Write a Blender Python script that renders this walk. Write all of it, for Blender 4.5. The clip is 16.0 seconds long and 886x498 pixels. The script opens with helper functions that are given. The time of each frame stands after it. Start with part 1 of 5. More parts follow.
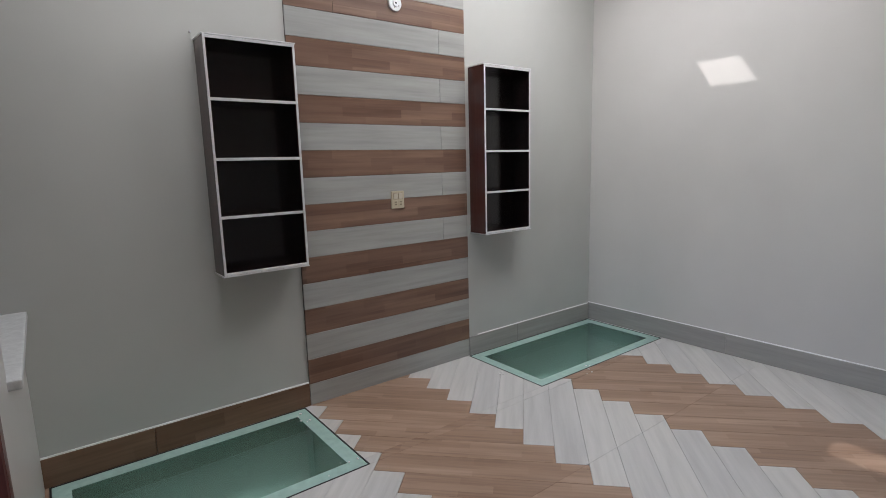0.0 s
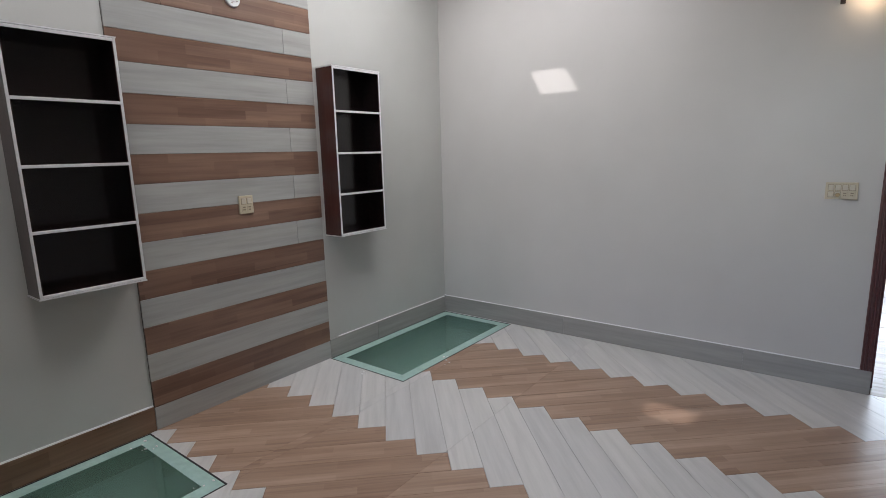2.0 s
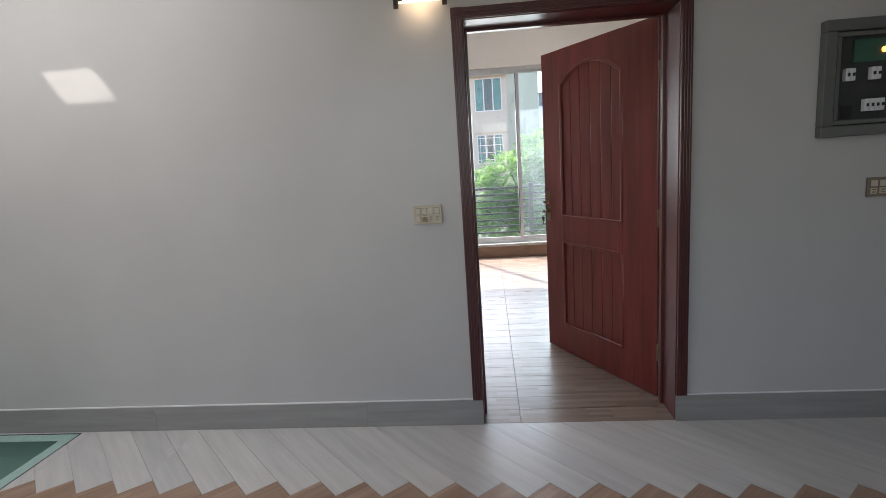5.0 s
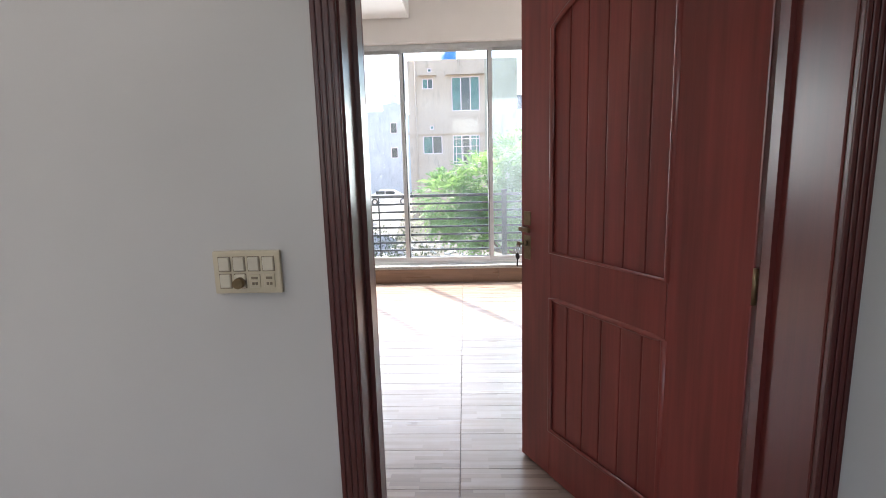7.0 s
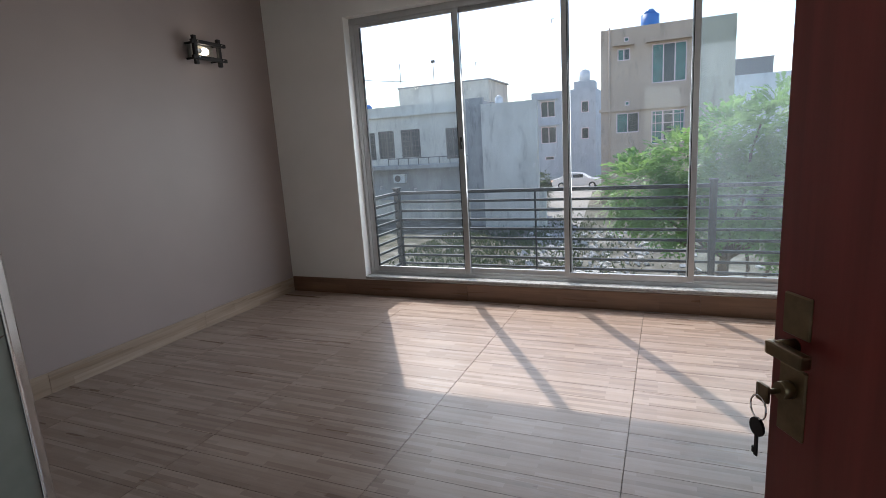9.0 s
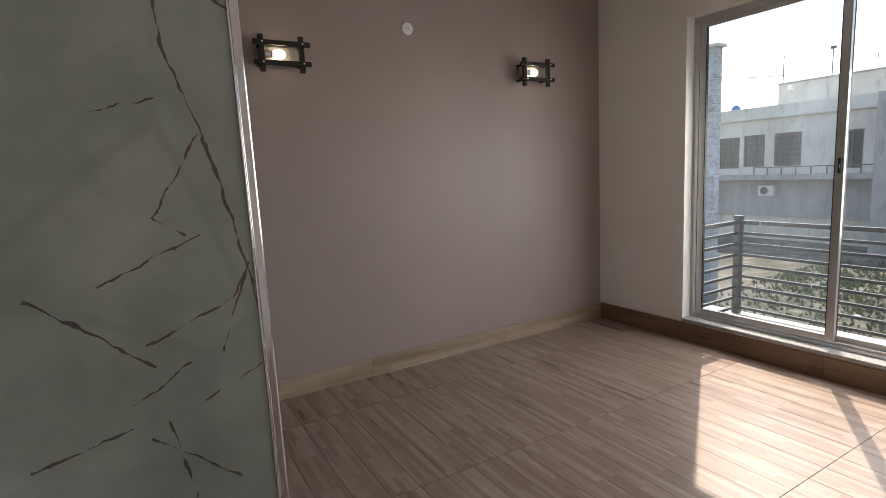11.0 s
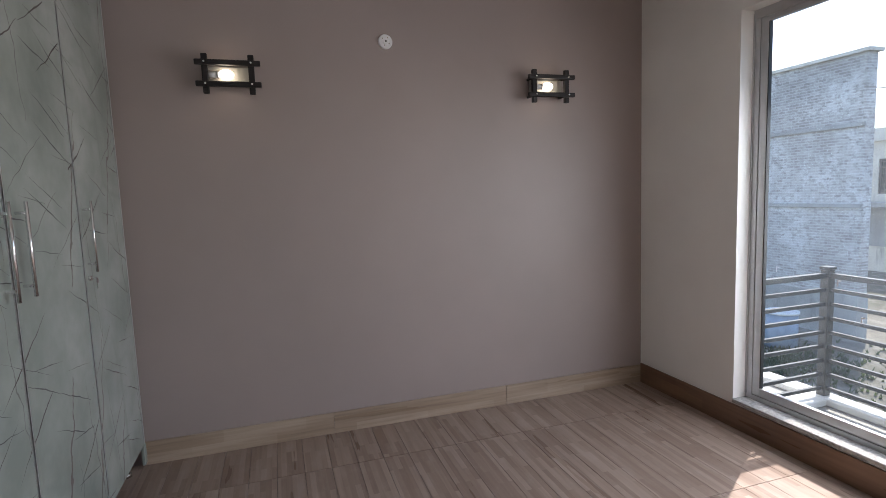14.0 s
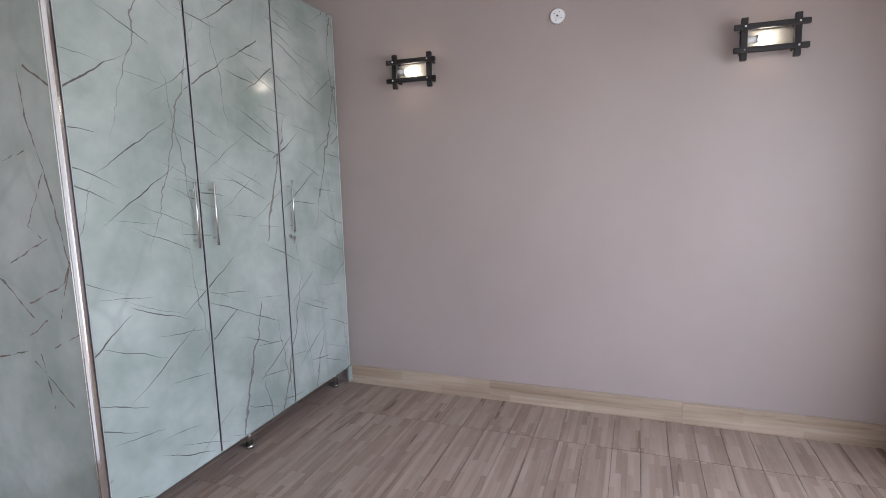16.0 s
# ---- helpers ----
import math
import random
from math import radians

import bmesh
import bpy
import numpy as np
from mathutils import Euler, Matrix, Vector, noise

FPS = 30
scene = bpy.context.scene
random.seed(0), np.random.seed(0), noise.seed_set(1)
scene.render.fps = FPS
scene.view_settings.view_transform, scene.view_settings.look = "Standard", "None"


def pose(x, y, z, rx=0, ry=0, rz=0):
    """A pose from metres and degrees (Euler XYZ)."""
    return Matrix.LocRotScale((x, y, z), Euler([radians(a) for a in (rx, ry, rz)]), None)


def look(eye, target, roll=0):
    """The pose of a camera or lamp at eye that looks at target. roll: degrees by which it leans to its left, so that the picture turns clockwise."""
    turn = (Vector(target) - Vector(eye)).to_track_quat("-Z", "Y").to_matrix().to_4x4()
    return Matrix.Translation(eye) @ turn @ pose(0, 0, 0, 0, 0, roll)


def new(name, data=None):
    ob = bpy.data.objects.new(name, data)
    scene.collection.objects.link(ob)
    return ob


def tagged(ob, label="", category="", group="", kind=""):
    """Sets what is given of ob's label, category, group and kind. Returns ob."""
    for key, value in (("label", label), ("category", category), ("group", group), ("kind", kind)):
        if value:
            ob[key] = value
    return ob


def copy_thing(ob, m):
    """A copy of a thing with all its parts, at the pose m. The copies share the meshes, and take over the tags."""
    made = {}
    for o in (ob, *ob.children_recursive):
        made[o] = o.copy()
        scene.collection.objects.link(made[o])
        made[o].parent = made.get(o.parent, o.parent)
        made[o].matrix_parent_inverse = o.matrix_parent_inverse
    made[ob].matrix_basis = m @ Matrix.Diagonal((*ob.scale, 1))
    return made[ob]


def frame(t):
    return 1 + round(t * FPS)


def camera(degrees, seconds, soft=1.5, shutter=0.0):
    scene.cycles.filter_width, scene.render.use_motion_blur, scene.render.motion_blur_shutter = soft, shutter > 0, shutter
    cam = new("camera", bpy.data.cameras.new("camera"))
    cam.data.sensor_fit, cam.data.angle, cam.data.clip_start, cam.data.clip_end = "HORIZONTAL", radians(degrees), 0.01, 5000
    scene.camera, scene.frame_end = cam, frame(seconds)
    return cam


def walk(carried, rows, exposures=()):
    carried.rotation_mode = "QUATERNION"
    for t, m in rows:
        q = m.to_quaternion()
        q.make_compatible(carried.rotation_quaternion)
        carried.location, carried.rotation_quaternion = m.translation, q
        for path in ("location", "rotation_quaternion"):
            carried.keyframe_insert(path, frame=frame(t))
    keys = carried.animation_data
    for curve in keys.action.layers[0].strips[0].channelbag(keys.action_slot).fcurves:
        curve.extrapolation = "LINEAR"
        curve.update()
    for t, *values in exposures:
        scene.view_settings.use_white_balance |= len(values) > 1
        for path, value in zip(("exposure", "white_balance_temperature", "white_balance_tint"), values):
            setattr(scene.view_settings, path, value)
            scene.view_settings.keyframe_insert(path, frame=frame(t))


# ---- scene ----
cam = camera(80.4, 16.0, soft=0.7)
PATH = [
    (0, (-0.283, -3.735, 1.384), (-1.853, -2.538, 1.062), -1.5),
    (0.5, (-0.266, -3.805, 1.417), (-1.755, -2.512, 1.084), -1.5),
    (1, (-0.253, -3.796, 1.42), (-1.669, -2.425, 1.08), -1.6),
    (1.5, (-0.24, -3.769, 1.432), (-1.559, -2.307, 1.081), -1.6),
    (2, (-0.216, -3.735, 1.443), (-1.417, -2.177, 1.082), -1.5),
    (2.5, (-0.173, -3.688, 1.429), (-1.255, -2.043, 1.074), -1.9),
    (3, (-0.13, -3.647, 1.434), (-1.047, -1.903, 1.088), -2.3),
    (3.5, (-0.067, -3.519, 1.444), (-0.81, -1.693, 1.111), -3.0),
    (4, (0.032, -3.287, 1.473), (-0.504, -1.39, 1.134), -3.5),
    (4.5, (0.078, -3.023, 1.455), (-0.261, -1.084, 1.102), -3.7),
    (5, (0.083, -2.681, 1.468), (-0.101, -0.72, 1.117), -3.8),
    (5.2, (0.114, -2.549, 1.47), (-0.036, -0.585, 1.12), -4.0),
    (7.3, (0.278, -0.915, 1.409), (0.184, 1.052, 1.055), -1.4),
    (7.5, (0.298, -0.794, 1.408), (0.165, 1.168, 1.047), -1.4),
    (8, (0.285, -0.422, 1.402), (0.041, 1.523, 1.006), -1.3),
    (8.5, (0.287, -0.080, 1.403), (-0.192, 1.82, 1.002), -2.6),
    (9, (0.339, 0.33, 1.395), (-0.439, 2.132, 1.01), -3.6),
    (9.5, (0.244, 0.603, 1.401), (-0.827, 2.254, 1.047), -3.7),
    (10, (0.185, 0.77, 1.422), (-1.174, 2.2, 1.097), -3.8),
    (10.2, (0.197, 0.777, 1.455), (-1.257, 2.111, 1.13), -3.6),
    (12.3, (0.465, 1.033, 1.528), (-1.377, 1.775, 1.292), -2.6),
    (12.5, (0.449, 1.113, 1.517), (-1.394, 1.853, 1.28), -2.6),
    (13, (0.273, 1.362, 1.532), (-1.56, 2.126, 1.288), -2.8),
    (13.5, (0.171, 1.616, 1.553), (-1.686, 2.32, 1.317), -2.9),
    (14, (0.18, 1.921, 1.56), (-1.717, 2.519, 1.35), -2.1),
    (14.5, (0.134, 2.278, 1.56), (-1.808, 2.726, 1.39), -1.2),
    (15, (-0.051, 2.597, 1.574), (-2.038, 2.728, 1.386), -0.3),
    (15.5, (-0.025, 2.903, 1.57), (-1.993, 2.621, 1.353), -0.3),
    (16, (0.2, 3.15, 1.583), (-1.657, 2.461, 1.309), -1.5),
]
walk(cam, [(t, look(eye, target, roll)) for t, eye, target, roll in PATH], [(0, 2.22, 6480, 15), (2.0, 2.15, 6500, 16), (3.5, 2.12, 6400, 17), (5, 2.1, 6600, 15), (7.5, 2.42, 6700, 19), (8.0, 2.4, 6650, 20), (8.5, 1.55, 6450, 19), (9.0, 0.92, 6400, 15), (9.5, 0.93, 7000, 17), (10.2, 1.07, 7650, 18), (12.4, 1.48, 6500, 19), (14.5, 1.48, 6550, 19), (15.0, 1.54, 6400, 20), (15.5, 1.74, 6400, 21), (16, 2.5, 6150, 19)])

# ---- light ----
SUN_AZ = radians(-32.5)      # from +y towards +x
SUN_EL = radians(47.5)
world = bpy.data.worlds.new("world")
scene.world = world
world.use_nodes = True
wn, wl = world.node_tree.nodes, world.node_tree.links
sky = wn.new("ShaderNodeTexSky")
sky.sky_type = "NISHITA"
sky.sun_disc = False
sky.sun_elevation = SUN_EL
sky.sun_rotation = SUN_AZ
sky.air_density, sky.dust_density, sky.ozone_density = 1.0, 1.0, 1.0
wn["Background"].inputs[1].default_value = 0.15
wl.new(sky.outputs[0], wn["Background"].inputs[0])

sun_data = bpy.data.lights.new("sun", "SUN")
sun_data.energy = 2.6
sun_data.angle = radians(0.6)
sun_data.color = (1.0, 0.93, 0.82)
sun_dir = Vector((math.sin(SUN_AZ) * math.cos(SUN_EL), math.cos(SUN_AZ) * math.cos(SUN_EL), math.sin(SUN_EL)))
sun = new("sun", sun_data)
sun.matrix_world = look(sun_dir * 60, (0, 0, 0))


def area_lamp(name, eye, target, sx, sy, watts, colour=(1, 1, 1)):
    d = bpy.data.lights.new(name, "AREA")
    d.shape, d.size, d.size_y, d.energy, d.color = "RECTANGLE", sx, sy, watts, colour
    ob = new(name, d)
    ob.matrix_world = look(eye, target)
    return ob


# daylight in the bedroom window; hall window and skylights are unseen, added as fill
area_lamp("window_light", (-0.3, -6.55, 1.9), (-0.5, 0, 1.5), 3.0, 1.7, 2.2, (0.96, 0.98, 1.0))
area_lamp("skylight_light", (-2.13, -1.15, 3.12), (-2.13, -1.15, 0), 0.86, 1.0, 8.0, (0.97, 0.99, 1.0))
area_lamp("skylight_light", (-2.0, -3.0, 3.12), (-2.0, -3.0, 0), 1.05, 1.0, 4.8, (0.97, 0.99, 1.0))
area_lamp("window_light", (-0.4, 5.04, 1.45), (-0.4, 3.04, 0.6), 3.6, 1.2, 28, (0.95, 0.98, 1.0))
# area lamps added inside the shafts, standing for the lit storey below the glass
for gx, gy in ((-2.72, -0.72), (-2.7, -3.26)):
    area_lamp("stair_light", (gx, gy, -0.35), (gx, gy, -1.4), 0.3, 0.6, 1.05, (0.97, 1.0, 0.98))
# added spot lamp, source unseen: casts small light patches through slots in the roof
beam = bpy.data.lights.new("patch_spot", "SPOT")
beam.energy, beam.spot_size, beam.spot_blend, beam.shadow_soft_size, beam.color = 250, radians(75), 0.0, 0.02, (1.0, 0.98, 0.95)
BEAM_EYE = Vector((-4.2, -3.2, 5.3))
beam_ob = new("patch_spot", beam)
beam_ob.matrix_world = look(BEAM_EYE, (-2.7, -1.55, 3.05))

# ---- materials ----


def material(name, colour, rough=0.5, metal=0.0):
    m = bpy.data.materials.new(name)
    m.use_nodes = True
    b = m.node_tree.nodes["Principled BSDF"]
    b.inputs["Base Color"].default_value = (*colour, 1)
    b.inputs["Roughness"].default_value = rough
    b.inputs["Metallic"].default_value = metal
    return m, m.node_tree.nodes, m.node_tree.links, b


def mapping(n, l, scale=(1, 1, 1), shift_by_object=False, rot=(0, 0, 0)):
    tc = n.new("ShaderNodeTexCoord")
    mp = n.new("ShaderNodeMapping")
    mp.inputs["Scale"].default_value = scale
    mp.inputs["Rotation"].default_value = rot
    l.new(tc.outputs["Object"], mp.inputs["Vector"])
    if shift_by_object:
        oi = n.new("ShaderNodeObjectInfo")
        mu = n.new("ShaderNodeVectorMath")
        mu.operation = "MULTIPLY_ADD"
        mu.inputs[1].default_value = (37.0, 11.0, 5.0)
        l.new(oi.outputs["Random"], mu.inputs[0])
        l.new(tc.outputs["Object"], mu.inputs[2])
        l.new(mu.outputs[0], mp.inputs["Vector"])
    return mp.outputs[0]


def noise_node(n, l, vec, scale, detail=4, rough=0.55):
    t = n.new("ShaderNodeTexNoise")
    t.inputs["Scale"].default_value = scale
    t.inputs["Detail"].default_value = detail
    t.inputs["Roughness"].default_value = rough
    l.new(vec, t.inputs["Vector"])
    return t.outputs["Fac"]


def ramp(n, l, fac, stops):
    r = n.new("ShaderNodeValToRGB")
    while len(r.color_ramp.elements) < len(stops):
        r.color_ramp.elements.new(0.5)
    for e, (p, c) in zip(r.color_ramp.elements, stops):
        e.position, e.color = p, (*c, 1)
    l.new(fac, r.inputs[0])
    return r.outputs[0]


def mix(n, l, fac, a, b, mode="MIX"):
    m = n.new("ShaderNodeMix")
    m.data_type, m.blend_type = "RGBA", mode
    for sock, v in ((m.inputs[0], fac), (m.inputs[6], a), (m.inputs[7], b)):
        if isinstance(v, (int, float)):
            sock.default_value = v
        elif isinstance(v, tuple):
            sock.default_value = (*v, 1)
        else:
            l.new(v, sock)
    return m.outputs[2]


def bump(n, l, b, fac, strength, dist=0.002):
    k = n.new("ShaderNodeBump")
    k.inputs["Strength"].default_value = strength
    k.inputs["Distance"].default_value = dist
    l.new(fac, k.inputs["Height"])
    l.new(k.outputs[0], b.inputs["Normal"])


def paint(name, colour, rough=0.4, vary=0.06, grain=0.12):
    m, n, l, b = material(name, colour, rough)
    v = mapping(n, l)
    big = noise_node(n, l, v, 1.3, 3)
    dark = tuple(c * (1 - vary) for c in colour)
    light = tuple(min(1, c * (1 + vary * 0.6)) for c in colour)
    l.new(ramp(n, l, big, [(0.3, dark), (0.7, light)]), b.inputs["Base Color"])
    fine = noise_node(n, l, v, 55, 3)
    bump(n, l, b, fine, grain, 0.0015)
    return m


def strip_wood(name, tones, rough=0.3, strip=0.05, run=0.40, dust=0.0):
    """Printed wood plank: three rows of staggered strips with grain along local x."""
    m, n, l, b = material(name, tones[1], rough)
    v = mapping(n, l, shift_by_object=True)
    br = n.new("ShaderNodeTexBrick")
    br.offset, br.offset_frequency = 0.37, 2
    br.inputs["Scale"].default_value = 1.0
    br.inputs["Mortar Size"].default_value = 0.0
    br.inputs["Brick Width"].default_value = run
    br.inputs["Row Height"].default_value = strip
    br.inputs["Color1"].default_value = (0.0, 0.0, 0.0, 1)
    br.inputs["Color2"].default_value = (1.0, 1.0, 1.0, 1)
    l.new(v, br.inputs["Vector"])
    st = n.new("ShaderNodeMapping")
    st.inputs["Scale"].default_value = (1.1, 26, 20)
    l.new(v, st.inputs["Vector"])
    grain = noise_node(n, l, st.outputs[0], 2.0, 6, 0.62)
    wide = n.new("ShaderNodeMapping")
    wide.inputs["Scale"].default_value = (0.7, 7, 5)
    l.new(v, wide.inputs["Vector"])
    flow = noise_node(n, l, wide.outputs[0], 1.6, 3, 0.5)
    base = mix(n, l, br.outputs["Color"], tones[0], tones[2])
    base = mix(n, l, 0.52 if not dust else 0.3, base, ramp(n, l, flow, [(0.35, tones[0]), (0.52, tones[1]), (0.68, tones[2])]))
    g = ramp(n, l, grain, [(0.3, (0.72, 0.70, 0.68)), (0.55, (1, 1, 1)), (0.8, (1.08, 1.07, 1.06))])
    base = mix(n, l, 0.8 if not dust else 0.45, base, g, "MULTIPLY")
    if dust:
        # scuffed pale cement dust, smeared along the planks
        sm = n.new("ShaderNodeTexCoord")
        sq = n.new("ShaderNodeMapping")
        sq.inputs["Scale"].default_value = (2.2, 5.0, 1.0)
        oi = n.new("ShaderNodeObjectInfo")
        ad = n.new("ShaderNodeVectorMath")
        l.new(sm.outputs["Object"], ad.inputs[0])
        l.new(oi.outputs["Location"], ad.inputs[1])
        l.new(ad.outputs[0], sq.inputs["Vector"])
        smear = noise_node(n, l, sq.outputs[0], 2.4, 7, 0.68)
        b.inputs["Specular IOR Level"].default_value = 0.28
        base = mix(n, l, ramp(n, l, smear, [(0.50, (0, 0, 0)), (0.72, (dust,) * 3)]), base, (0.52, 0.48, 0.44))
    l.new(base, b.inputs["Base Color"])
    bump(n, l, b, grain, 0.3, 0.001)
    rr = ramp(n, l, flow, [(0.3, (rough * 0.85,) * 3), (0.7, (rough * 1.2,) * 3)])
    l.new(rr, b.inputs["Roughness"])
    return m


def pale_plank(name, tones, rough=0.3):
    m, n, l, b = material(name, tones[1], rough)
    v = mapping(n, l, shift_by_object=True)
    st = n.new("ShaderNodeMapping")
    st.inputs["Scale"].default_value = (1.0, 14, 10)
    l.new(v, st.inputs["Vector"])
    g = noise_node(n, l, st.outputs[0], 1.8, 5, 0.6)
    oi = n.new("ShaderNodeObjectInfo")
    base = ramp(n, l, g, [(0.3, tones[0]), (0.5, tones[1]), (0.72, tones[2])])
    tone = ramp(n, l, oi.outputs["Random"], [(0.0, (0.93, 0.93, 0.94)), (1.0, (1.04, 1.03, 1.02))])
    l.new(mix(n, l, 1.0, base, tone, "MULTIPLY"), b.inputs["Base Color"])
    bump(n, l, b, g, 0.2, 0.001)
    return m


def mahogany(name, dark, lit, rough=0.28, coat=0.25):
    m, n, l, b = material(name, lit, rough)
    v = mapping(n, l, (30, 30, 1.2))
    g = noise_node(n, l, v, 1.5, 6, 0.6)
    v2 = mapping(n, l, (5, 5, 0.6))
    g2 = noise_node(n, l, v2, 1.4, 3)
    base = ramp(n, l, g, [(0.3, dark), (0.7, lit)])
    l.new(mix(n, l, 0.5, base, ramp(n, l, g2, [(0.35, dark), (0.65, lit)])), b.inputs["Base Color"])
    b.inputs["Coat Weight"].default_value = coat
    b.inputs["Coat Roughness"].default_value = 0.2
    bump(n, l, b, g, 0.06, 0.001)
    return m


def stroke_mask(n, l, vec, angle, length, spacing, width, keep, wobble, strength):
    """Scattered straight tapering scratches on a plane, in one direction."""
    def maths(op, a, c=0.0):
        k = n.new("ShaderNodeMath")
        k.operation = op
        for i, w in enumerate((a, c)):
            if isinstance(w, (int, float)):
                k.inputs[i].default_value = w
            else:
                l.new(w, k.inputs[i])
        return k.outputs[0]

    wob = n.new("ShaderNodeTexNoise")
    wob.inputs["Scale"].default_value = 7.0
    wob.inputs["Detail"].default_value = 5
    l.new(vec, wob.inputs["Vector"])
    push = n.new("ShaderNodeVectorMath")
    push.operation = "MULTIPLY_ADD"
    push.inputs[1].default_value = (wobble * 3, wobble * 3, 0)
    l.new(wob.outputs["Color"], push.inputs[0])
    l.new(vec, push.inputs[2])
    turn_to = n.new("ShaderNodeMapping")
    turn_to.inputs["Rotation"].default_value = (0, 0, radians(angle))
    turn_to.inputs["Location"].default_value = (angle * 0.13, length * 3.7, 0)
    l.new(push.outputs[0], turn_to.inputs["Vector"])
    squash = n.new("ShaderNodeMapping")
    squash.inputs["Scale"].default_value = (1 / length, 1 / spacing, 1)
    l.new(turn_to.outputs[0], squash.inputs["Vector"])
    cell = n.new("ShaderNodeTexVoronoi")
    cell.voronoi_dimensions = "2D"
    cell.inputs["Scale"].default_value = 1.0
    l.new(squash.outputs[0], cell.inputs["Vector"])
    off = n.new("ShaderNodeVectorMath")
    off.operation = "SUBTRACT"
    l.new(squash.outputs[0], off.inputs[0])
    l.new(cell.outputs["Position"], off.inputs[1])
    parts = n.new("ShaderNodeSeparateXYZ")
    l.new(off.outputs[0], parts.inputs[0])
    rnd = n.new("ShaderNodeSeparateXYZ")
    l.new(cell.outputs["Color"], rnd.inputs[0])
    taper = maths("SUBTRACT", 1.0, maths("MULTIPLY", maths("ABSOLUTE", parts.outputs[0]), 2.0))
    ragged = maths("ADD", 0.25, noise_node(n, l, vec, 38, 4, 0.7))
    half = maths("MULTIPLY", maths("MULTIPLY", taper, ragged), maths("MULTIPLY", maths("ADD", rnd.outputs[1], 0.45), width))
    on = maths("LESS_THAN", maths("MULTIPLY", maths("ABSOLUTE", parts.outputs[1]), spacing), half)
    on = maths("MULTIPLY", on, maths("LESS_THAN", rnd.outputs[0], keep))
    return maths("MULTIPLY", on, strength)


def marble(name, cracks=True):
    """Grey-green laminate with dark reddish cracks and finer veins."""
    m, n, l, b = material(name, (0.4, 0.44, 0.42), 0.16)
    v = mapping(n, l, (1, 1, 1))
    cloud = noise_node(n, l, v, 2.2, 5, 0.6)
    base = ramp(n, l, cloud, [(0.3, (0.20, 0.235, 0.213)), (0.52, (0.28, 0.315, 0.29)), (0.75, (0.38, 0.41, 0.385))])
    warp = noise_node(n, l, v, 3.0, 3)

    def veins(scale, width, rot, stretch, gate_scale, gate):
        mp = n.new("ShaderNodeMapping")
        mp.inputs["Rotation"].default_value = rot
        mp.inputs["Scale"].default_value = stretch
        l.new(v, mp.inputs["Vector"])
        add = n.new("ShaderNodeVectorMath")
        add.operation = "MULTIPLY_ADD"
        add.inputs[1].default_value = (0.05, 0.05, 0.05)
        l.new(warp, add.inputs[0])
        l.new(mp.outputs[0], add.inputs[2])
        vo = n.new("ShaderNodeTexVoronoi")
        vo.feature = "DISTANCE_TO_EDGE"
        vo.inputs["Scale"].default_value = scale
        l.new(add.outputs[0], vo.inputs["Vector"])
        line = ramp(n, l, vo.outputs["Distance"], [(0.0, (1, 1, 1)), (width, (0, 0, 0))])
        gt = ramp(n, l, noise_node(n, l, mp.outputs[0], gate_scale, 2), [(gate, (0, 0, 0)), (gate + 0.1, (1, 1, 1))])
        return mix(n, l, 1.0, line, gt, "MULTIPLY")

    pale = veins(2.1, 0.035, (-0.5, 0.8, 0.1), (1.0, 1.0, 0.7), 2.0, 0.45)
    base = mix(n, l, mix(n, l, 0.35, (0.0, 0.0, 0.0), pale), base, (0.20, 0.235, 0.215))
    if cracks:
        sep = n.new("ShaderNodeSeparateXYZ")
        com = n.new("ShaderNodeCombineXYZ")
        l.new(v, sep.inputs[0])
        l.new(sep.outputs[0], com.inputs[0])
        l.new(sep.outputs[2], com.inputs[1])
        for strokes, tint in (((72, 1.3, 0.34, 0.0085, 0.5, 0.035, 0.7), (0.11, 0.078, 0.074)), ((-80, 0.9, 0.40, 0.006, 0.5, 0.03, 0.6), (0.10, 0.09, 0.086)),
                              ((-24, 0.42, 0.13, 0.0030, 0.5, 0.012, 0.8), (0.05, 0.05, 0.05)), ((33, 0.5, 0.22, 0.0038, 0.5, 0.014, 0.85), (0.06, 0.042, 0.042)),
                              ((-8, 0.30, 0.21, 0.0028, 0.45, 0.01, 0.75), (0.05, 0.045, 0.045))):
            base = mix(n, l, stroke_mask(n, l, com.outputs[0], *strokes), base, tint)
    l.new(base, b.inputs["Base Color"])
    return m


# cracks of the wardrobe's side panel, each a run of (y, z) corners
VEINS = (((0.88, 2.04), (0.9, 1.84), (0.95, 1.7), (1.0, 1.5), (1.04, 1.3), (1.07, 1.13)),
         ((0.92, 2.05), (1.01, 1.99), (1.09, 1.93)),
         ((0.54, 1.26), (0.65, 1.17), (0.79, 1.04)),
         ((0.5, 0.84), (0.72, 0.89)),
         ((0.81, 0.89), (0.85, 0.65)),
         ((0.69, 1.27), (0.78, 1.31), (0.94, 1.38)),
         ((0.78, 1.1), (1.0, 1.19), (1.05, 1.29)),
         ((0.96, 1.05), (1.05, 1.29)),
         ((0.9, 0.92), (1.06, 0.99)),
         ((0.72, 1.69), (0.87, 1.73)),
         ((0.96, 1.64), (0.83, 1.43), (0.9, 1.38)),
         ((0.73, 0.95), (0.88, 1.03)),
         ((0.76, 0.85), (0.97, 0.67)))


